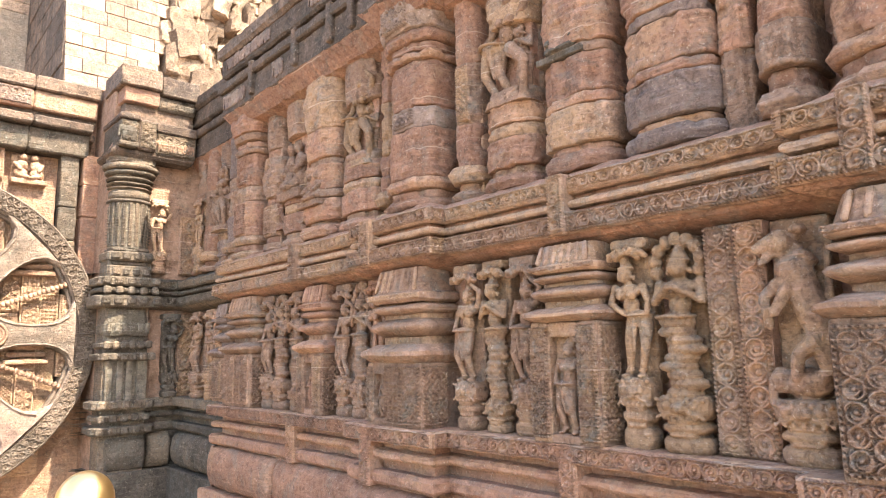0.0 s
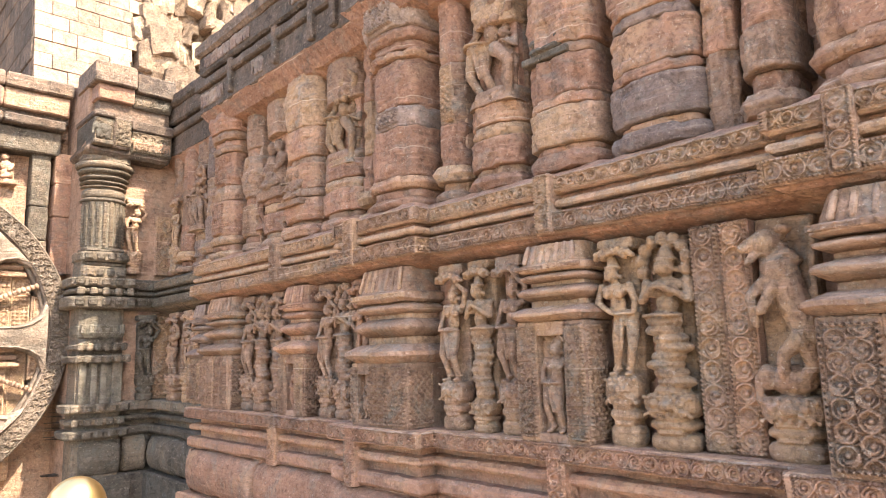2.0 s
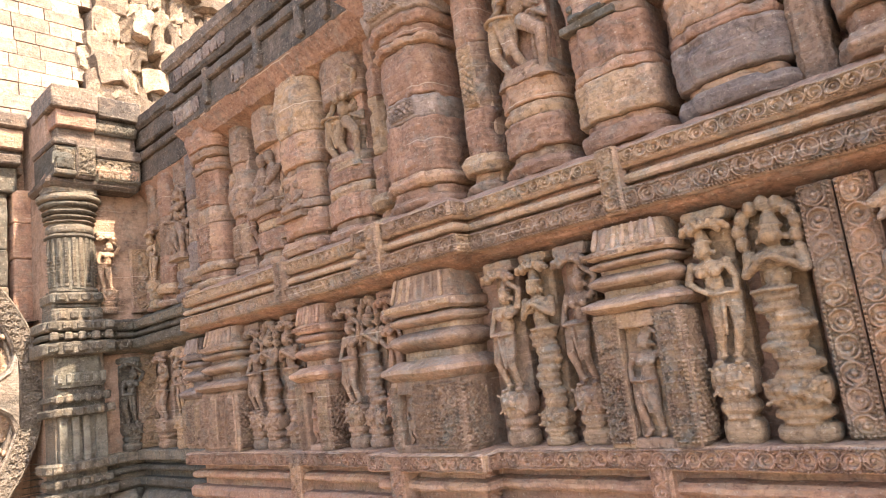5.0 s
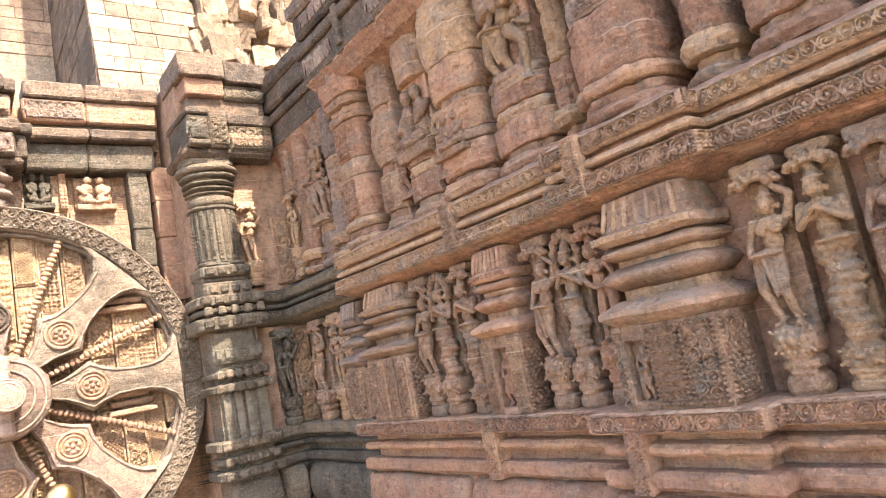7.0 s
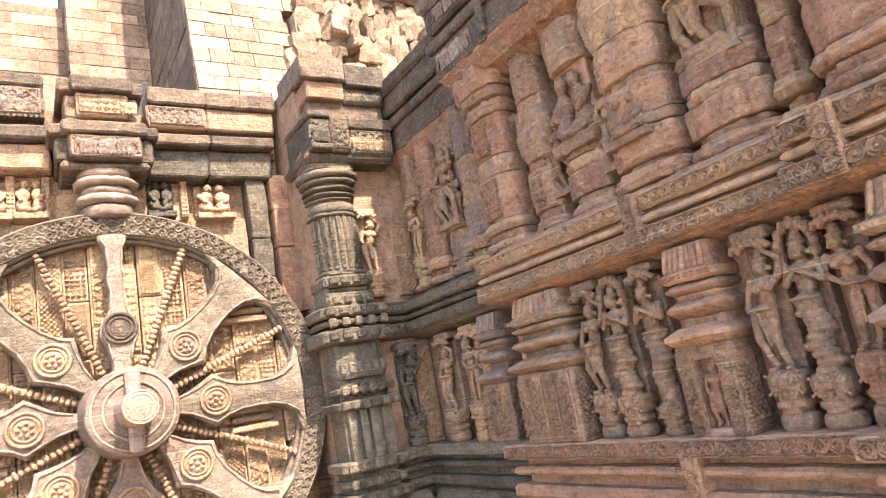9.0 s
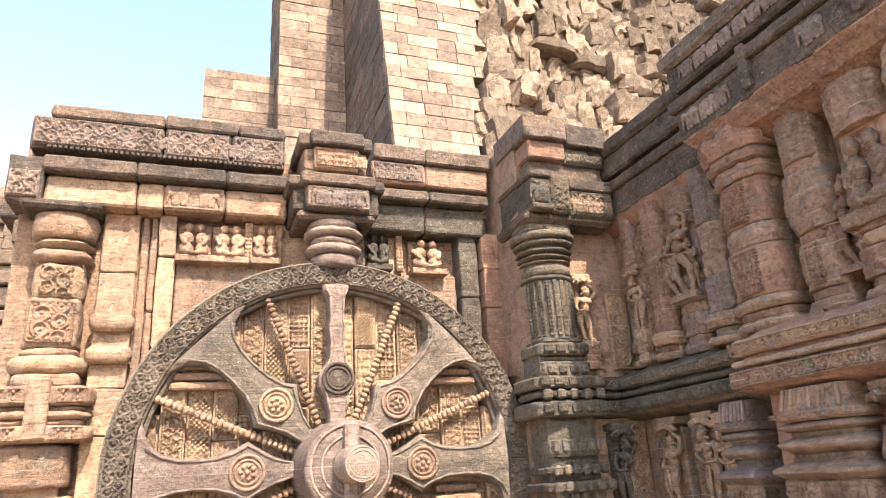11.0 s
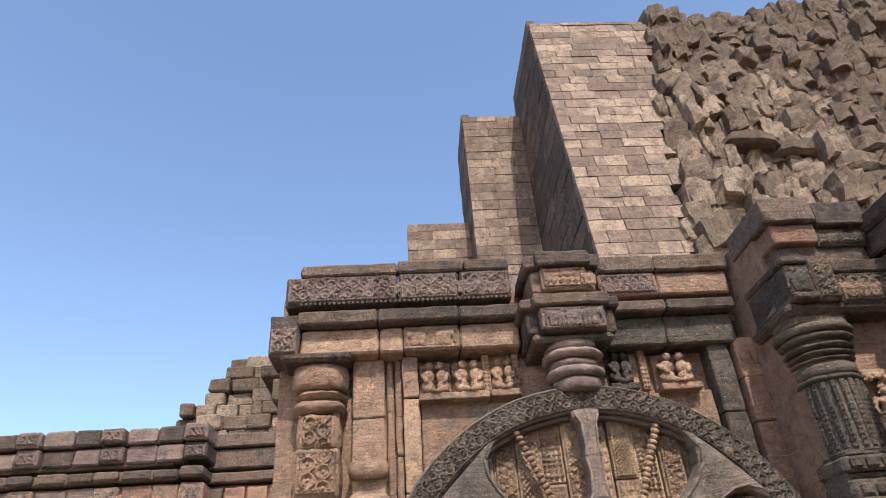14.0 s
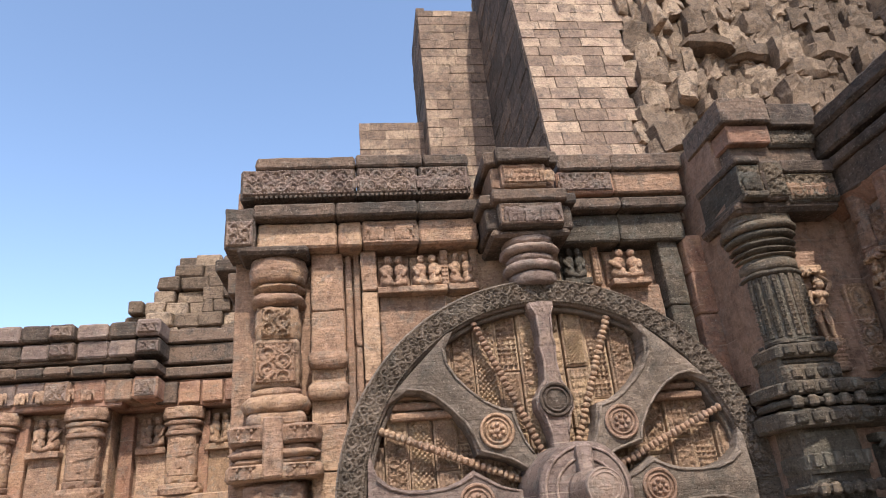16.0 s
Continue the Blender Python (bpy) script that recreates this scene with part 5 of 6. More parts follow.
for i in range(8):
    ang = i * 45.0
    broad = i != 2
    e = pose(0, 0, 0, 0, -ang, 0)
    prof = spoke_shape(broad)
    right = [(r, -w) for r, w in prof]
    left = [(r, w) for r, w in prof]
    rows = []
    b = Mesh()
    V, F = [], []
    cross = (-1.0, -0.82, -0.35, 0.0, 0.35, 0.82, 1.0)
    rise = (0.03, 0.0, -0.006, -0.012, -0.006, 0.0, 0.03)
    for r, w in prof:
        for u, h in zip(cross, rise):
            rr = min(r, math.sqrt(max(0.01, 1.42 ** 2 - (u * w) ** 2)))
            V.append((rr, -0.055 + h + 0.03 * max(0, r - 1.0), u * w))
        V += [(min(r, math.sqrt(max(0.01, 1.42 ** 2 - w * w))), 0.20, w), (min(r, math.sqrt(max(0.01, 1.42 ** 2 - w * w))), 0.20, -w)]
    k = 9
    for a in range(len(prof) - 1):
        for j in range(k):
            F.append((a * k + j, a * k + (j + 1) % k, (a + 1) * k + (j + 1) % k, (a + 1) * k + j))
    F += [tuple(range(k))[::-1], tuple(range((len(prof) - 1) * k, len(prof) * k))]
    b.add(V, F)
    # raised edge lines
    for s in (-1, 1):
        for (ra, wa), (rb, wb) in zip(prof[1:-2], prof[2:-1]):
            b.limb((ra, -0.058, s * wa * 0.84), (rb, -0.058, s * wb * 0.84), 0.010, 0.010, 5)
    sp = part("spoke", b.wear(0.005, 8, i), RIM if broad and i in (0, 1, 3) else MAUVE, wheel, "" if broad else "slender spoke with broken tip", e)
    md = Mesh()
    md.loft([(0.0, 0.125, 0.125), (0.016, 0.12, 0.12)], 28, 2)
    md.v = [(x + 0.655, -0.055 - z, y) for x, y, z in md.v]
    md.f = [f[::-1] for f in md.f]
    for R, q in ((0.115, 0.013), (0.083, 0.009)):
        md.ring((0.655, -0.075, 0), R, q, 36, 6)
    if broad:
        for q in range(7):
            a = 2 * math.pi * q / 7
            md.ball((0.655 + 0.045 * math.cos(a), -0.074, 0.045 * math.sin(a)), (0.017, 0.024, 0.017), 8)
        md.ball((0.655, -0.074, 0), (0.02, 0.026, 0.02), 8)
    part("medallion", md.wear(0.003, 12, i), BROWN if i != 2 else DARK, sp)
    # thin beaded spoke between two broad ones
    t = pose(0, 0, 0, 0, -(ang + 22.5), 0)
    b = Mesh()
    kk = 26
    for q in range(kk):
        r = 0.30 + 1.11 * (q + 0.5) / kk
        b.ball((r, 0.03, 0), (0.022, 0.028, 0.030 + 0.004 * math.sin(q * 2.1 + i)), 8)
    b.limb((0.28, 0.05, 0), (1.41, 0.05, 0), 0.022, 0.022, 8)
    part("beaded_spoke", b.wear(0.007, 14, i), TAN if i in (1, 2, 3, 4) else BROWN, wheel, "", t)

hub = Mesh()
hub.loft([(-0.28, 0.34, 0.34), (-0.02, 0.335, 0.335), (0.30, 0.305, 0.305), (0.44, 0.315, 0.315), (0.47, 0.30, 0.30)], 40, 2)
hub.v = [(x, -z, y) for x, y, z in hub.v]
hub.f = [f[::-1] for f in hub.f]
hub_ob = part("hub", hub.wear(0.010, 7), MAUVE, wheel, "thick round weathered hub")
b = Mesh()
b.loft([(0.46, 0.13, 0.13), (0.60, 0.115, 0.115), (0.75, 0.105, 0.105), (0.785, 0.118, 0.118), (0.81, 0.115, 0.115), (0.82, 0.10, 0.10)], 28, 2)
b.v = [(x, -z, y) for x, y, z in b.v]
b.f = [f[::-1] for f in b.f]
for R in (0.108, 0.085):
    b.ring((0, -0.818, 0), R, 0.006, 28, 5)
part("axle_cap", b.wear(0.004, 9), MAUVE, hub_ob, "pale round axle end")
b = Mesh()
b.box(-0.05, 0.05, -0.54, -0.40, -0.29, 0.29, 0.02)
for R in (0.275, 0.20):
    b.ring((0, -0.472, 0), R, 0.010, 36, 5)
part("linch_bar", b.wear(0.005, 8), MAUVE, hub_ob)

# carved wall seen between the spokes
PY = 8.16
for i in range(16):
    x0 = CX - 1.44 + i * 0.18
    h = math.sqrt(max(0.0, 1.42 ** 2 - (x0 + 0.09 - CX) ** 2))
    if h < 0.2:
        continue
    dep = (0.0, 0.03, 0.012, 0.04)[i % 4]
    k = max(2, int(2 * h / (0.45 + 0.2 * (i % 3))))
    cv = Mesh()
    for j in range(k):
        z0, z1 = CZ - h + 2 * h * j / k, CZ - h + 2 * h * (j + 1) / k
        y = PY - dep - 0.02 * random.random()
        part("carved_stone", Mesh().box(x0 + 0.003, x0 + 0.177, y, WHEEL_WALL_Y + 0.02, z0 + 0.002, z1 - 0.002, 0.008).wear(0.004, 9, i + j), TAN_CARVED, wall_north)
        style = ("scroll", "lines", "lozenge", "petal", "scroll")[(i * 3 + j) % 5]
        r = relief(x0 + 0.012, x0 + 0.168, z0 + 0.012, z1 - 0.012, y, style, (0.055, 0.035, 0.03, 0.04)[(i + j) % 4], (i + j) % 2 == 0, 0.0075, 0.026)
        cv.keep = True
        cv.add(r.v, r.f, True)
    carving(wall_north, cv, TAN_CARVED)
for dx, dz, w in ((0.95, 0.62, 0.24), (-0.95, 0.60, 0.26), (0.98, -0.30, 0.2), (-0.98, -0.38, 0.24)):
    for q in range(3):
        part("ledge", Mesh().box(CX + dx - w + 0.02 * q, CX + dx + w - 0.02 * q, PY - 0.13 + 0.02 * q, PY + 0.1, CZ + dz + 0.075 * q, CZ + dz + 0.055 + 0.075 * q, 0.012).wear(0.006, 8, q + dx), TAN, wall_north)

# ---- the wall round the wheel ----
NORTH = WHEEL_WALL_Y


def block(x0, x1, y0, z0, z1, mat, owner=None, name="stone_block", y1=None, c=0.010):
    return part(name, Mesh().slabbox(x0, x1, y0, NORTH + 0.05 if y1 is None else y1, z0, z1, c).wear(0.007, 8, x0 + z0).wear(0.004, 24, x0), mat, owner or wall_north)


# plain slabs and strips between pillar and wheel
for x0, x1, y, zs, mat in ((-1.38, -1.12, 8.30, (0.3, 0.75, 1.2, 1.62, 2.06, 2.40, 2.62, 2.90, 3.30, 3.80), TAN), (-1.10, -1.05, 8.36, (0.3, 2.0, 3.80), BROWN), (-1.03, -0.98, 8.34, (0.3, 1.8, 3.0, 3.80), TAN),
                           (-0.97, -0.84, 8.28, (0.3, 1.0, 1.9, 2.7, 3.44, 3.80), TAN), (-0.83, -0.28, 8.33, (0.3, 1.2, 2.2, 2.85, 3.42), TAN), (1.10, 1.60, 8.33, (0.3, 1.5, 2.6, 3.40), TAN), (1.62, 1.80, 8.24, (2.4, 2.8, 3.18, 3.80), GREY),
                           (1.84, 2.10, 8.20, (2.3, 3.08, 3.45, 3.80), RED), (-0.28, 1.10, 8.36, (0.3, 1.2, 2.0, 3.4, 3.82), TAN)):
    for z0, z1 in zip(zs, zs[1:]):
        block(x0, x1, y + random.uniform(-0.008, 0.008), z0 + 0.003, z1 - 0.003, mat)
for z in (2.58, 2.82):
    part("roll_block", Mesh().loft([(z, 0.13, 0.06), (z + 0.04, 0.155, 0.09), (z + 0.10, 0.155, 0.09), (z + 0.13, 0.13, 0.06)], 28, 4, -1.25, 8.29).wear(0.006, 8), TAN, wall_north)
for x, z, sx, mat in ((-0.70, 3.43, 0.95, TAN), (-0.42, 3.43, 1.0, TAN), (-0.13, 3.44, 0.85, TAN), (0.86, 3.44, 0.8, GREY), (1.32, 3.41, 1.15, TAN)):
    statue("pair", pose(x, 8.31, z - 0.03), "small embracing figures in a wall panel above the wheel", sx * 0.78, 0.71, mat, "panel figures")
for x in (-0.27, -0.02, 1.06):
    b = Mesh().box(x - 0.03, x + 0.03, 8.30, NORTH, 3.42, 3.79, 0.005)
    for i in range(9):
        for j in (-1, 1):
            b.box(x + j * 0.014 - 0.009, x + j * 0.014 + 0.009, 8.288, 8.31, 3.44 + i * 0.037, 3.46 + i * 0.037, 0.003)
    part("lattice_strip", b, BROWN, wall_north)

# entablature over the wheel: fascia, lip, frieze, coping
for xs, y, z0, z1, mats in (((-1.80, -1.15, -0.95, -0.48, 0.03), 8.16, 3.80, 4.02, (TAN, TAN, TAN, TAN)), ((0.76, 1.28, 1.88), 8.18, 3.76, 4.02, (GREY, GREY)),
                            ((-1.82, -1.16, -0.48, 0.03), 8.06, 4.03, 4.15, (DARK, DARK, DARK)), ((0.76, 1.30, 1.90), 8.08, 4.03, 4.13, (DARK, DARK)),
                            ((-1.94, -0.98, -0.45, 0.0), 8.14, 4.24, 4.52, (DARK, DARK, DARK)), ((0.78, 1.30, 1.95), 8.16, 4.22, 4.44, (RED, TAN)),
                            ((-1.82, -0.98, -0.40, 0.0), 8.12, 4.52, 4.63, (DARK, DARK, DARK)), ((0.80, 1.30, 1.97), 8.12, 4.44, 4.60, (DARK, DARK))):
    for (x0, x1), mat in zip(zip(xs, xs[1:]), mats):
        block(x0 + 0.003, x1 - 0.003, y + random.uniform(-0.01, 0.01), z0, z1, mat, c=0.016)
block(-1.84, 1.95, 8.24, 4.14, 4.24, DARK)
block(-1.80, 1.95, 8.26, 3.98, 4.06, DARK)
block(-2.04, -1.80, 8.10, 3.78, 4.14, DARK)
animal_row(wall_north, -1.80, -1.0, 8.135, 4.31, 12, 0.12, MAUVE)
animal_row(wall_north, -0.96, -0.55, 8.135, 4.30, 3, 0.15, MAUVE)
animal_row(wall_north, -0.44, -0.02, 8.13, 4.30, 7, 0.14, MAUVE)
animal_row(wall_north, 0.80, 1.28, 8.15, 4.25, 4, 0.13, MAUVE)
b = Mesh().box(-0.94, -0.50, 8.145, 8.3, 3.815, 3.835, 0.004).box(-0.94, -0.50, 8.145, 8.3, 3.985, 4.0, 0.004)
part("beast_panel", b, TAN, wall_north)
animal_row(wall_north, -0.93, -0.52, 8.15, 3.835, 2, 0.17, TAN)
for x0, x1, y, z0, z1 in ((-1.92, -1.0, 8.136, 4.265, 4.50), (-0.96, -0.47, 8.136, 4.265, 4.50), (-0.43, -0.02, 8.136, 4.265, 4.50), (0.80, 1.28, 8.156, 4.24, 4.425), (-2.03, -1.82, 8.096, 3.80, 4.02)):
    carving(wall_north, relief(x0, x1, z0, z1, y, "scroll", 0.085, True, 0.0075, 0.026), MAUVE)
b = Mesh()
for i in range(46):
    x = -1.80 + 1.78 * i / 45
    b.box(x - 0.012, x + 0.012, 8.12, 8.2, 4.235, 4.262, 0.004)
part("dentils", b, DARK, wall_north)

# capital block over the wheel
cap = thing("capital", pose(0.40, 8.05, 0), "stepped carved capital block above the wheel with beast relief", "capital")


def cap_part(name, w, y0, z0, z1, mat, c=0.015, power=None):
    part(name, Mesh().slabbox(-w, w, y0, 0.35, z0, z1, c).wear(0.008, 8, z0).wear(0.004, 24, z0), mat, cap)


for z0, z1, w in ((3.32, 3.42, 0.19), (3.43, 3.50, 0.23), (3.51, 3.57, 0.19), (3.58, 3.64, 0.245), (3.65, 3.72, 0.21)):
    part("ring", Mesh().loft([(z0, w * 0.9, w * 0.8), (z0 + 0.025, w, w * 0.9), (z1 - 0.02, w, w * 0.9), (z1, w * 0.9, w * 0.8)], 40, 2.4, step=0.02).wear(0.010, 8, z0).wear(0.006, 26, z0), MAUVE, cap)
cap_part("soffit", 0.33, -0.18, 3.70, 3.765, DARK, 0.03)
cap_part("frieze_block", 0.27, -0.25, 3.76, 3.97, DARK)
cap_part("side_block", 0.36, -0.17, 3.762, 3.968, DARK)
cap_part("slab", 0.31, -0.30, 3.97, 4.07, DARK)
cap_part("side_slab", 0.41, -0.22, 3.972, 4.065, DARK)
cap_part("recess", 0.28, -0.14, 4.06, 4.16, DARK)
cap_part("block", 0.19, -0.20, 4.15, 4.36, TAN)
cap_part("side_block", 0.27, -0.14, 4.152, 4.358, BROWN)
cap_part("coping", 0.23, -0.26, 4.36, 4.49, DARK)
cap_part("side_slab", 0.32, -0.19, 4.362, 4.485, DARK)
carving(cap, relief(-0.26, 0.26, 3.775, 3.96, -0.25, "scroll", 0.08, True, 0.007, 0.024), MAUVE)
carving(cap, relief(-0.18, 0.18, 4.17, 4.34, -0.20, "petal", 0.06, True, 0.007, 0.02), TAN)
animal_row(cap, -0.20, 0.20, -0.27, 3.79, 3, 0.17, MAUVE)
animal_row(cap, 0.14, 0.28, -0.205, 4.18, 1, 0.14, BROWN)
for s in (-1, 1):
    for i in range(5):
        b = Mesh().box(s * 0.24 - 0.012, s * 0.24 + 0.012, -0.262, -0.24, 3.79 + i * 0.034, 3.81 + i * 0.034, 0.003)
        part("lattice_bar", b, BROWN, cap)

# ---- pillar at the left of the wheel ----
lp = thing("pillar", pose(-1.64, 8.35, 0), "carved tan pillar with lotus capital at the wall's end", "pillar")


def lp_level(name, z0, z1, w, d, mat, power=3.0, bulge=0.0, lip=0.02):
    part(name, Mesh().loft([(z0, w - lip, d - lip), (z0 + lip, w, d), ((z0 + z1) / 2, w + bulge, d + bulge), (z1 - lip, w, d), (z1, w - lip, d - lip)], 44, power, step=0.022).wear(0.013, 9, z0).wear(0.006, 26, z0), mat, lp)


part("core", Mesh().box(-0.16, 0.16, -0.08, 0.10, 0, 3.80), TAN, lp)
for a in ((0.0, 0.5, 0.30, 0.22, BROWN, 6, 0), (0.5, 0.72, 0.27, 0.22, BROWN, 3, 0.04), (0.72, 0.80, 0.30, 0.25, BROWN, 6, 0), (0.85, 0.92, 0.27, 0.23, BROWN, 5, 0), (0.96, 1.06, 0.30, 0.25, BROWN, 6, 0),
          (1.06, 1.45, 0.22, 0.18, TAN_CARVED, 6, 0), (1.45, 1.54, 0.28, 0.24, BROWN, 5, 0), (1.58, 1.66, 0.26, 0.22, BROWN, 5, 0), (1.72, 2.0, 0.22, 0.18, BROWN_CARVED, 6, 0),
          (2.02, 2.13, 0.34, 0.26, BROWN, 9, 0), (2.13, 2.18, 0.29, 0.21, BROWN, 9, 0), (2.175, 2.225, 0.32, 0.25, BROWN, 6, 0), (2.22, 2.27, 0.28, 0.2, BROWN, 9, 0), (2.265, 2.40, 0.33, 0.25, BROWN, 8, 0),
          (2.40, 2.50, 0.22, 0.2, BROWN, 4, 0), (2.50, 2.62, 0.24, 0.22, BROWN, 3, 0.02), (2.62, 2.68, 0.19, 0.18, BROWN, 4, 0),
          (2.68, 3.05, 0.175, 0.17, TAN_CARVED, 7, 0), (3.05, 3.32, 0.17, 0.165, OCHRE, 2.6, 0.01), (3.34, 3.43, 0.20, 0.19, BROWN, 2.6, 0.02), (3.45, 3.51, 0.19, 0.18, BROWN, 2.6, 0.02), (3.53, 3.74, 0.215, 0.20, BROWN, 2.6, 0.02)):
    lp_level("course", a[0], a[1], a[2], a[3], a[4], a[5], a[6])
carving(lp, relief(-0.15, 0.15, 2.71, 3.03, -0.172, "scroll", 0.055, True, 0.007, 0.026), TAN)
carving(lp, relief(-0.11, 0.11, 3.07, 3.30, -0.166, "scroll", 0.05, False, 0.008, 0.03), OCHRE)
for za, zb, q in ((2.03, 2.12, 0.262), (2.28, 2.39, 0.252)):
    carving(lp, relief(-0.30, -0.09, za, zb, -q, "petal", 0.09, False), BROWN)
    carving(lp, relief(0.09, 0.30, za, zb, -q, "petal", 0.09, False), BROWN)
carving(lp, relief(-0.19, 0.19, 1.08, 1.43, -0.182, "scroll", 0.06), TAN)
part("strap", Mesh().box(-0.07, 0.07, -0.29, -0.1, 2.03, 2.45, 0.015).wear(0.005), BROWN_CARVED, lp)
part("abacus", Mesh().box(-0.30, 0.26, -0.26, 0.2, 3.73, 3.80, 0.03).wear(0.006), DARK, lp)

# return of the wall and its outer eaves
part("return_wall", Mesh().box(-1.98, -1.4, 8.45, 13.2, 0, 4.45), RED, wall_north)
for z0, z1, d in ((3.45, 3.62, 0.05), (3.62, 3.80, 0.14), (3.80, 4.02, 0.24), (4.04, 4.16, 0.36), (4.20, 4.44, 0.22)):
    part("return_course", Mesh().box(-1.98 - d, -1.6, 9.2, 13.2, z0, z1, 0.015).wear(0.006, 6, z0), DARK, wall_north)

# ---- far wall beyond the wheel bay ----
far = setting("wall_far", "distant carved platform wall in mixed sun and shade")
FAR = [(-12.0, 12.9), (-4.35, 12.9), (-4.35, 13.25), (-1.9, 13.25)]
part("core", Mesh().box(-12, -4.5, 13.15, 18, 0, 4.3), TAN, far)
part("core", Mesh().box(-4.6, -1.5, 13.5, 18, 0, 4.3), TAN, far)
for z0, z1, d, mat in ((0, 0.4, 0.15, BROWN), (0.7, 1.05, 0.12, BROWN), (2.02, 2.35, 0.15, BROWN), (3.55, 3.95, 0.05, RED), (3.98, 4.12, 0.16, DARK), (4.2, 4.48, 0.06, DARK), (4.5, 4.7, 0.12, DARK)):
    part("course", run(FAR, slab(z0, z1, d, 0.02), step=0.25, amp=0.012, seed=z0, back=0.5), mat, far)
pil = None
for i, (x, y) in enumerate([(-4.75, 12.95), (-5.9, 12.95), (-7.1, 12.95), (-8.3, 12.95), (-3.55, 13.3), (-2.6, 13.3)]):
    if pil is None or i == 4:
        pil = tall_pilaster(pose(x, y, 0), 0.24, 0.2, [(2.35, 2.5, 1.2, 0.05), (2.5, 2.6, 0.9, 0), (2.6, 3.15, 0.85, 0.02), (3.15, 3.22, 1.0, 0.05), (3.22, 3.3, 0.9, 0), (3.3, 3.36, 1.05, 0.06), (3.38, 3.55, 1.15, 0.05)],
                            (TAN, BROWN), "distant round pilaster with ringed capital", 2.6, "pilasters of the far wall")
    else:
        copy_thing(pil, pose(x, y, 0))
for i, (x, y, mat) in enumerate([(-5.3, 13.05, TAN), (-6.5, 13.05, TAN), (-7.7, 13.05, TAN), (-4.0, 13.4, TAN), (-3.05, 13.4, OCHRE)]):
    block(x - 0.2, x + 0.2, y, 2.36, 2.95, mat, far, y1=13.6)
    statue("pair", pose(x, y + 0.02, 2.94), "distant carved figures on stone blocks", 1.1, 1.1, mat, "figures of the far wall")
for x in (-5.62, -6.2, -6.85, -7.4, -4.35, -3.3):
    block(x - 0.09, x + 0.09, 13.02 if x < -4.4 else 13.36, 2.36, 3.5, RED, far, y1=13.6)

random.seed(31)
for i in range(6):
    x = -10.75 + i * 1.16
    for z0, z1, y, mats in ((3.62, 3.92, 12.82, (RED, TAN, MAUVE)), (3.99, 4.11, 12.72, (DARK, DARK)), (4.24, 4.46, 12.78, (DARK, MAUVE)), (4.5, 4.71, 12.72, (DARK, MAUVE))):
        for xa, xb, out in ((0.0, 0.42, 0.0), (0.43, 0.80, 0.01), (0.81, 1.15, 0.075)):
            block(x + xa, x + xb - 0.006, y - out - 0.02 * random.random(), z0, z1 + 0.03 * random.random(), random.choice(mats), far, y1=13.2, c=0.025)
        if z1 - z0 > 0.2:
            carving(far, relief(x + 0.84, x + 1.12, z0 + 0.03, z1 - 0.03, y - 0.092, "scroll", 0.1, True, 0.012, 0.035), MAUVE)
animal_row(far, -8.0, -4.6, 12.76, 3.64, 12, 0.2, TAN)
for i in range(7):
    x = -4.1 + i * 0.32
    block(x - 0.14, x + 0.14, 13.10, 3.6, 3.9, random.choice((RED, TAN, DARK)), far, y1=13.5)

# ---- ruin far behind ----
ruin = thing("ruined_wall", pose(-3.6, 17, 0), "stepped ruin of rough stone blocks behind the far wall", "ruin")
random.seed(5)
for row in range(12):
    z = 4.2 + row * 0.29
    x = (-3.5, -3.3, -3.05, -2.85, -2.65, -2.45, -2.2, -2.1, -1.7, -1.6, -1.3, -1.3)[row]
    while x < 3.0:
        w = random.uniform(0.22, 0.6)
        dy = random.uniform(-0.22, 0.15) + row * 0.06
        part("stone", Mesh().box(x, x + w - 0.012, -0.4 + dy, 1.5, z, z + 0.285, 0.03).wear(0.035, 3.5, x + z), RUBBLE, ruin)
        x += w

# ---- buttress piers of the great hall ----
random.seed(11)


def ashlar(owner, x0, right, z0, z1, front, course=0.28, mat=PIER):
    """Courses of squared stones with open joints, on a face whose depth is front(z)."""
    z, row = z0, 0
    while z < z1 - 0.05:
        x1 = right(z) if callable(right) else right
        h = min(course * random.uniform(0.9, 1.1), z1 - z)
        x = x0
        while x < x1 - 0.05:
            w = min(random.uniform(0.34, 0.68) if not (x == x0 and row % 2) else 0.28, x1 - x)
            if x1 - x - w < 0.2:
                w = x1 - x
            f0, f1 = front(z), front(z + h)
            p = random.uniform(-0.012, 0.012)
            g = 0.006
            V = [(x + g, f0 + p, z + g), (x + w - g, f0 + p, z + g), (x + w - g, f0 + 0.4, z + g), (x + g, f0 + 0.4, z + g),
                 (x + g, f1 + p, z + h - g), (x + w - g, f1 + p, z + h - g), (x + w - g, f1 + 0.4, z + h - g), (x + g, f1 + 0.4, z + h - g)]
            F = [(0, 1, 5, 4), (1, 2, 6, 5), (3, 0, 4, 7), (4, 5, 6, 7), (3, 2, 1, 0), (2, 3, 7, 6)]
            part("stone", Mesh().add(V, F), mat, owner)
            x += w
        z += h
        row += 1


hall = setting("hall_buttress", "tall sloping buttress of squared beige stone blocks", "buttress")


def main_front(z):
    return 12.42 + (z - 5.0) * 0.19


def pier_edge(z):
    """Where the squared stones give way to rubble."""
    return 4.15 + max(0.0, z - 7.6) * 0.18 + 0.12 * math.sin(z * 7.0)


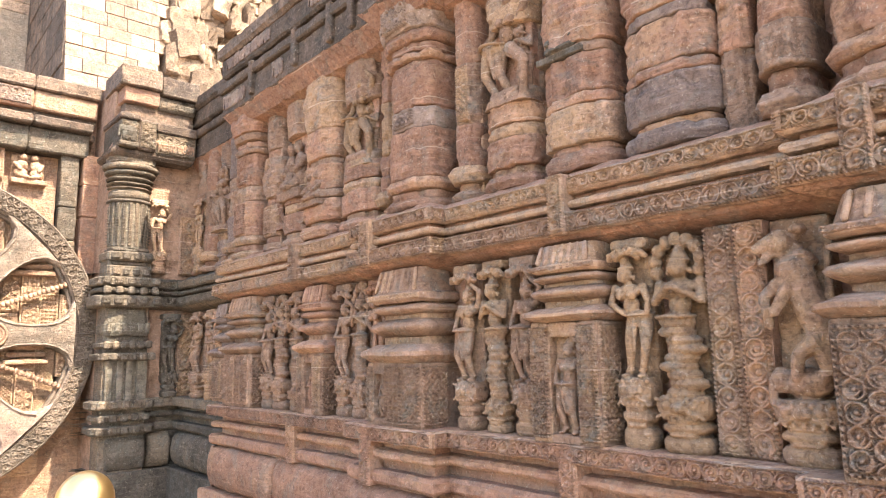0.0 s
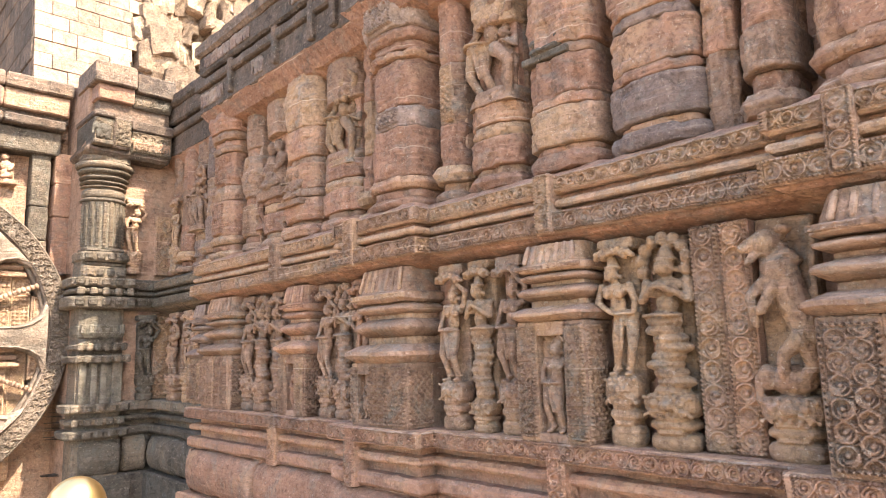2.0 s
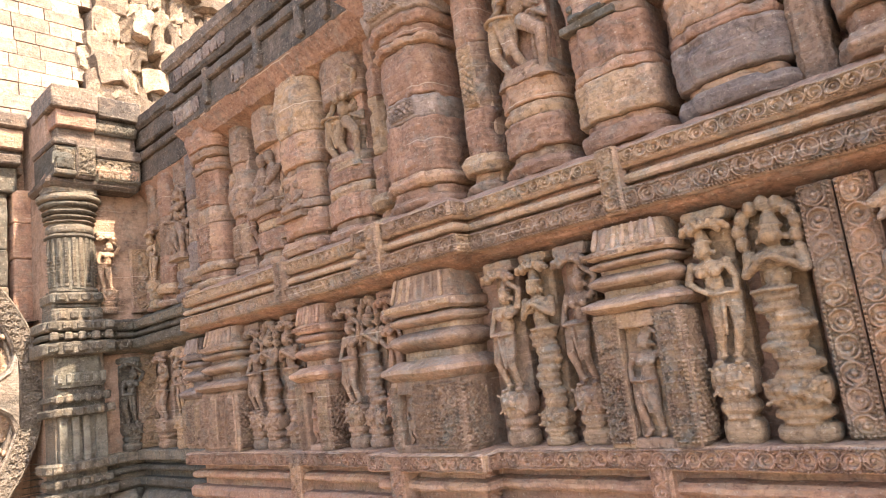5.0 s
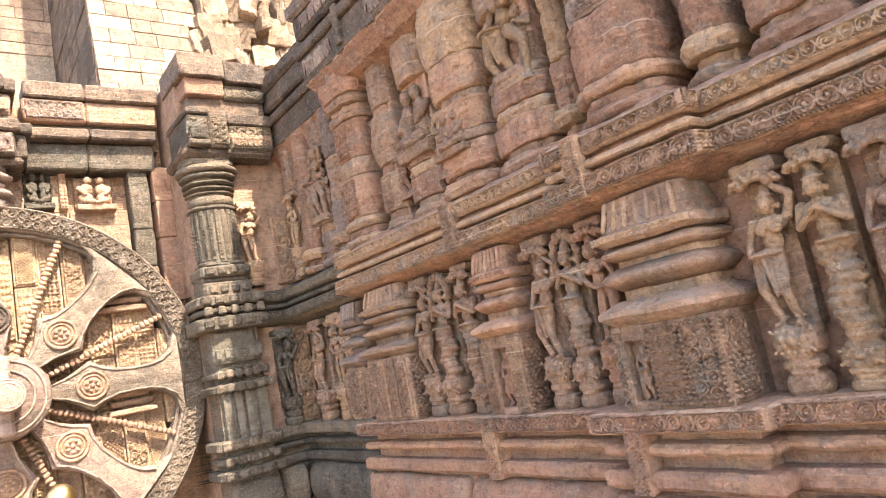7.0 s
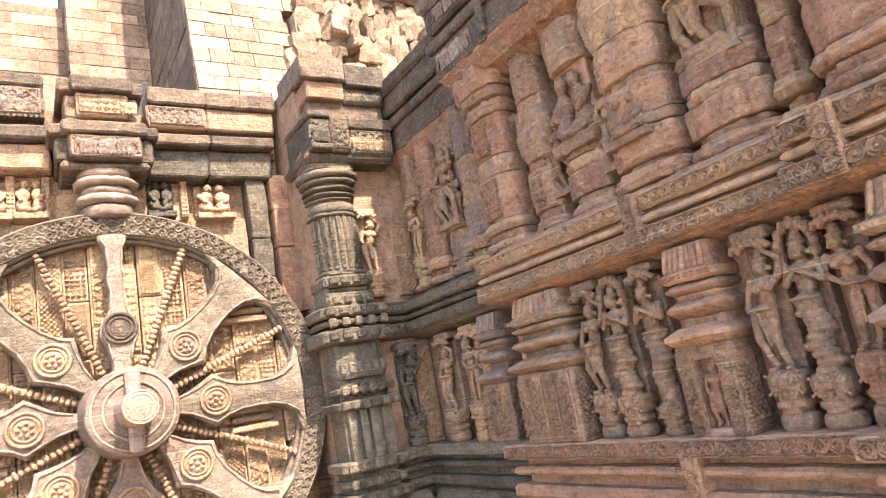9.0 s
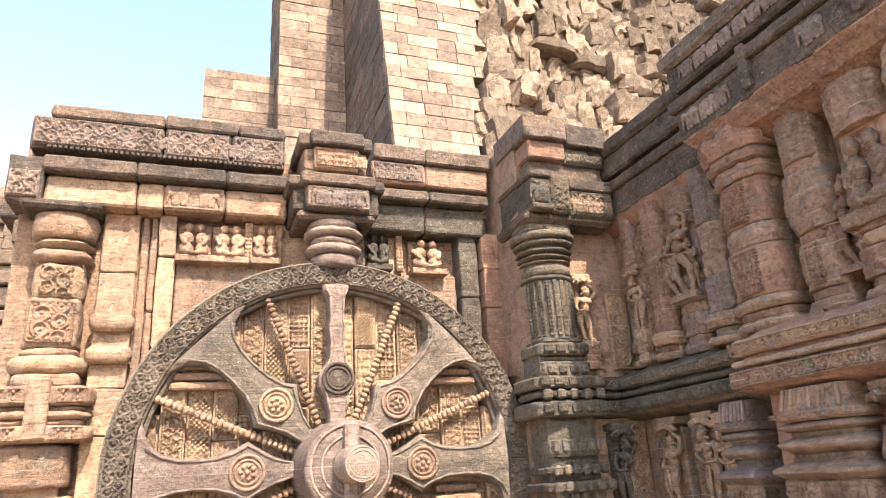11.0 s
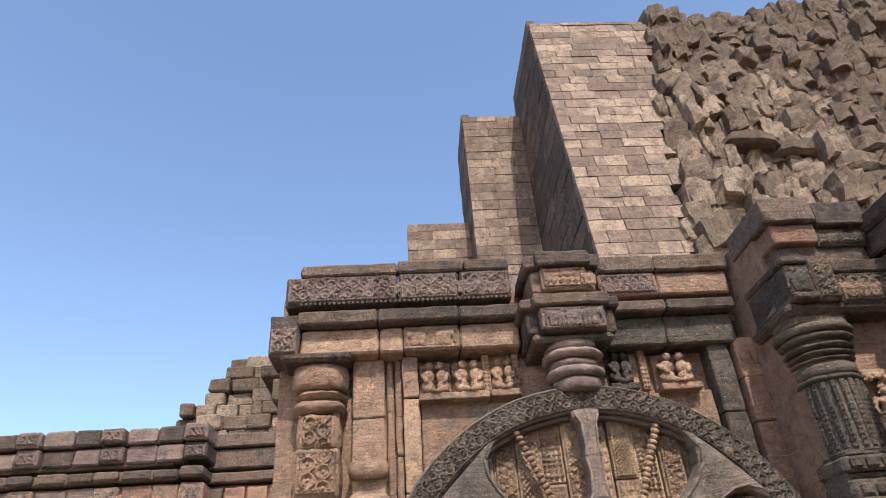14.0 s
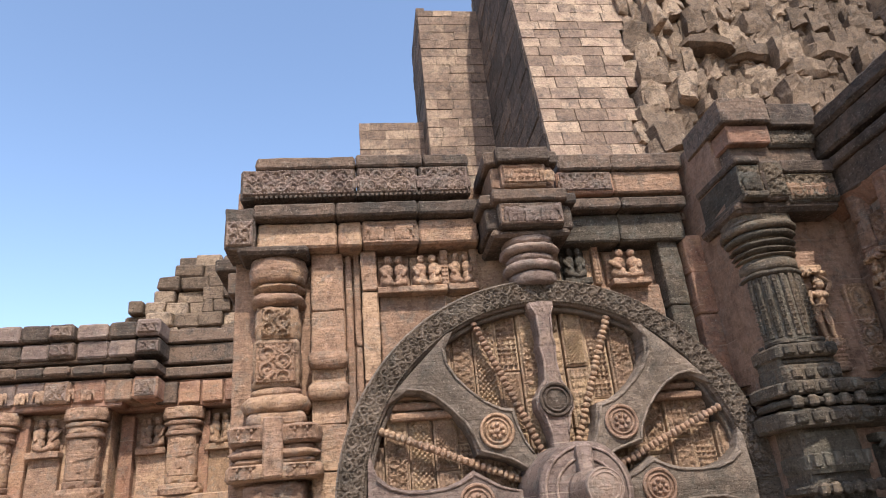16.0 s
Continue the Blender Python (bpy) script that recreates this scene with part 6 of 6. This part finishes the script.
def wedge(b, x0, x1, z0, z1, front, back):
    V = [(x0, front(z0) + 0.03, z0), (x1, front(z0) + 0.03, z0), (x1, back, z0), (x0, back, z0), (x0, front(z1) + 0.03, z1), (x1, front(z1) + 0.03, z1), (x1, back, z1), (x0, back, z1)]
    return b.add(V, [(0, 1, 5, 4), (1, 2, 6, 5), (2, 3, 7, 6), (3, 0, 4, 7), (4, 5, 6, 7), (3, 2, 1, 0)])


part("backing", wedge(Mesh(), 2.47, 5.4, 4.4, 15.05, lambda z: main_front(z) + 0.25, 17.4), MORTAR, hall)
ashlar(hall, 2.45, pier_edge, 6.3, 15.1, main_front)
step_a = setting("hall_buttress_step", "lower stepped buttress of squared stone", "buttress")


def step_front(z):
    return 16.7 + (z - 10.0) * 0.03


part("backing", wedge(Mesh(), 0.87, 2.6, 4.4, 14.25, step_front, 19.0), MORTAR, step_a)
ashlar(step_a, 0.85, 2.6, 9.2, 14.3, step_front)
step_b = setting("hall_buttress_step_low", "lowest stepped buttress of squared stone", "buttress")
part("backing", wedge(Mesh(), -0.78, 0.9, 4.4, 11.2, lambda z: 17.5, 19.0), MORTAR, step_b)
ashlar(step_b, -0.80, 0.9, 9.6, 11.25, lambda z: 17.5)
# courses on the shaded flanks, their shade put into the colour with DARK
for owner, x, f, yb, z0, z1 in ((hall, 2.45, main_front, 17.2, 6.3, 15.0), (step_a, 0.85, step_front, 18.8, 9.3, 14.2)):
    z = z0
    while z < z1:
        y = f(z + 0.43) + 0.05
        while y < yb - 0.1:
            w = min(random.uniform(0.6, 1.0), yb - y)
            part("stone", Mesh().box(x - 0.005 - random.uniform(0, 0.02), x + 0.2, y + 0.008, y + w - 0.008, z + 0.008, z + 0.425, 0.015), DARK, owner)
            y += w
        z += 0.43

# ---- rubble wall of the hall ----
random.seed(23)
rubble = setting("rubble_wall", "rough broken rubble face of the ruined hall wall")


def rubble_front(z):
    return 13.0 + (z - 5.0) * 0.20


part("backing", wedge(Mesh(), 5.2, 16.0, 4.4, 15.3, lambda z: rubble_front(z) + 0.25, 20.0), MORTAR, rubble)
kinds = []
for i in range(9):
    b = Mesh().loft([(-0.5, 0.44, 0.46), (-0.44, 0.5, 0.5), (0.44, 0.48, 0.5), (0.5, 0.42, 0.46)], 12, 12, smooth=False, step=0.25)
    kinds.append(b.wear(0.12, 1.3, i * 3.7).wear(0.09, 4.2, i).data("stone", RUBBLE))
rest = Mesh()
for zi in range(34):
    z = 6.2 + zi * 0.33
    x = pier_edge(z) + 0.05 + random.uniform(-0.1, 0.1)
    while x < 15.8:
        if z > 15.5 + (x - 6.2) * 0.2:
            x += 0.3
            continue
        near = max(0.0, 1.0 - (x - pier_edge(z)) / 1.3)
        w, h, d = random.uniform(0.18, 0.55), random.uniform(0.34, 0.62), random.uniform(0.6, 1.0)
        m = Matrix.Translation((x + w / 2, rubble_front(z) - 0.45 * near + random.uniform(-0.07, 0.12) - (0.3 if random.random() < 0.07 else 0.0), z + random.uniform(-0.1, 0.1))) @ Euler((random.uniform(-0.14, 0.14), random.uniform(-0.09, 0.09), random.uniform(-0.2, 0.2))).to_matrix().to_4x4() @ Matrix.Diagonal((w * 1.1, d, h * 1.15, 1))
        me = random.choice(kinds)
        if x < 8.6 and 7.0 < z < 13.2:
            part("stone", me, RUBBLE, rubble, "", m)
        else:
            rest.add([m @ v.co for v in me.vertices], [tuple(q.vertices) for q in me.polygons])
        x += w * 0.95
part("rubble_fill", rest, RUBBLE, rubble)["kind"] = "stuff"
for x, z, w, d, h in ((6.4, 10.40, 1.2, 1.2, 0.30), (7.25, 10.2, 1.0, 1.1, 0.32), (5.7, 9.3, 0.7, 0.9, 0.3), (8.4, 9.8, 1.0, 0.9, 0.4), (9.2, 10.3, 1.1, 0.9, 0.4)):
    part("ledge_stone", Mesh().loft([(-h / 2, w * 0.42, d * 0.5), (-h * 0.3, w / 2, d * 0.6), (h * 0.35, w * 0.47, d * 0.58), (h / 2, w * 0.38, d * 0.5)], 14, 5, smooth=False, step=0.15).wear(0.10, 2.2, x).wear(0.03, 6, z), RUBBLE, rubble, "", Matrix.Translation((x, rubble_front(z) - 0.1, z)) @ Euler((0.1, random.uniform(-0.12, 0.12), 0.2)).to_matrix().to_4x4())
part("plain_strip", Mesh().add([(6.25, rubble_front(10.0) - 0.12, 10.0), (6.85, rubble_front(10.0) - 0.12, 10.0), (6.75, rubble_front(15) - 0.12, 15), (6.35, rubble_front(15) - 0.12, 15), (6.25, 15, 10.0), (6.85, 15, 10.0), (6.75, 16, 15), (6.35, 16, 15)],
                               [(0, 1, 2, 3), (1, 5, 6, 2), (4, 0, 3, 7), (3, 2, 6, 7), (0, 4, 5, 1)]), PIER, rubble)
statue("beast", pose(6.55, rubble_front(12.0) - 0.15, 11.6, -10, 0, 0), "broken beast sculpture projecting from the rubble wall", 3.2, 2.0, RUBBLE)


# ---- brass barrier posts ----
def barrier_post(m):
    e = thing("barrier_post", m, "polished brass barrier post with domed top", "post", "barrier posts")
    part("base", Mesh().loft([(0, 0.17, 0.17), (0.02, 0.17, 0.17), (0.035, 0.10, 0.10), (0.05, 0.07, 0.07)], 32, 2), BRASS, e)
    part("tube", Mesh().loft([(0.03, 0.062, 0.062), (1.16, 0.062, 0.062)], 32, 2, step=0.5), BRASS, e)
    dome = [(1.155, 0.066, 0.066)] + [(1.16 + 0.07 * math.sin(a * math.pi / 16), 0.066 * math.cos(a * math.pi / 16), 0.066 * math.cos(a * math.pi / 16)) for a in range(0, 8)]
    part("dome", Mesh().loft(dome, 32, 2, step=0.1), BRASS, e)
    return e


post = barrier_post(pose(0.46, 1.84, 0))
copy_thing(post, pose(0.47, 5.43, -0.03))
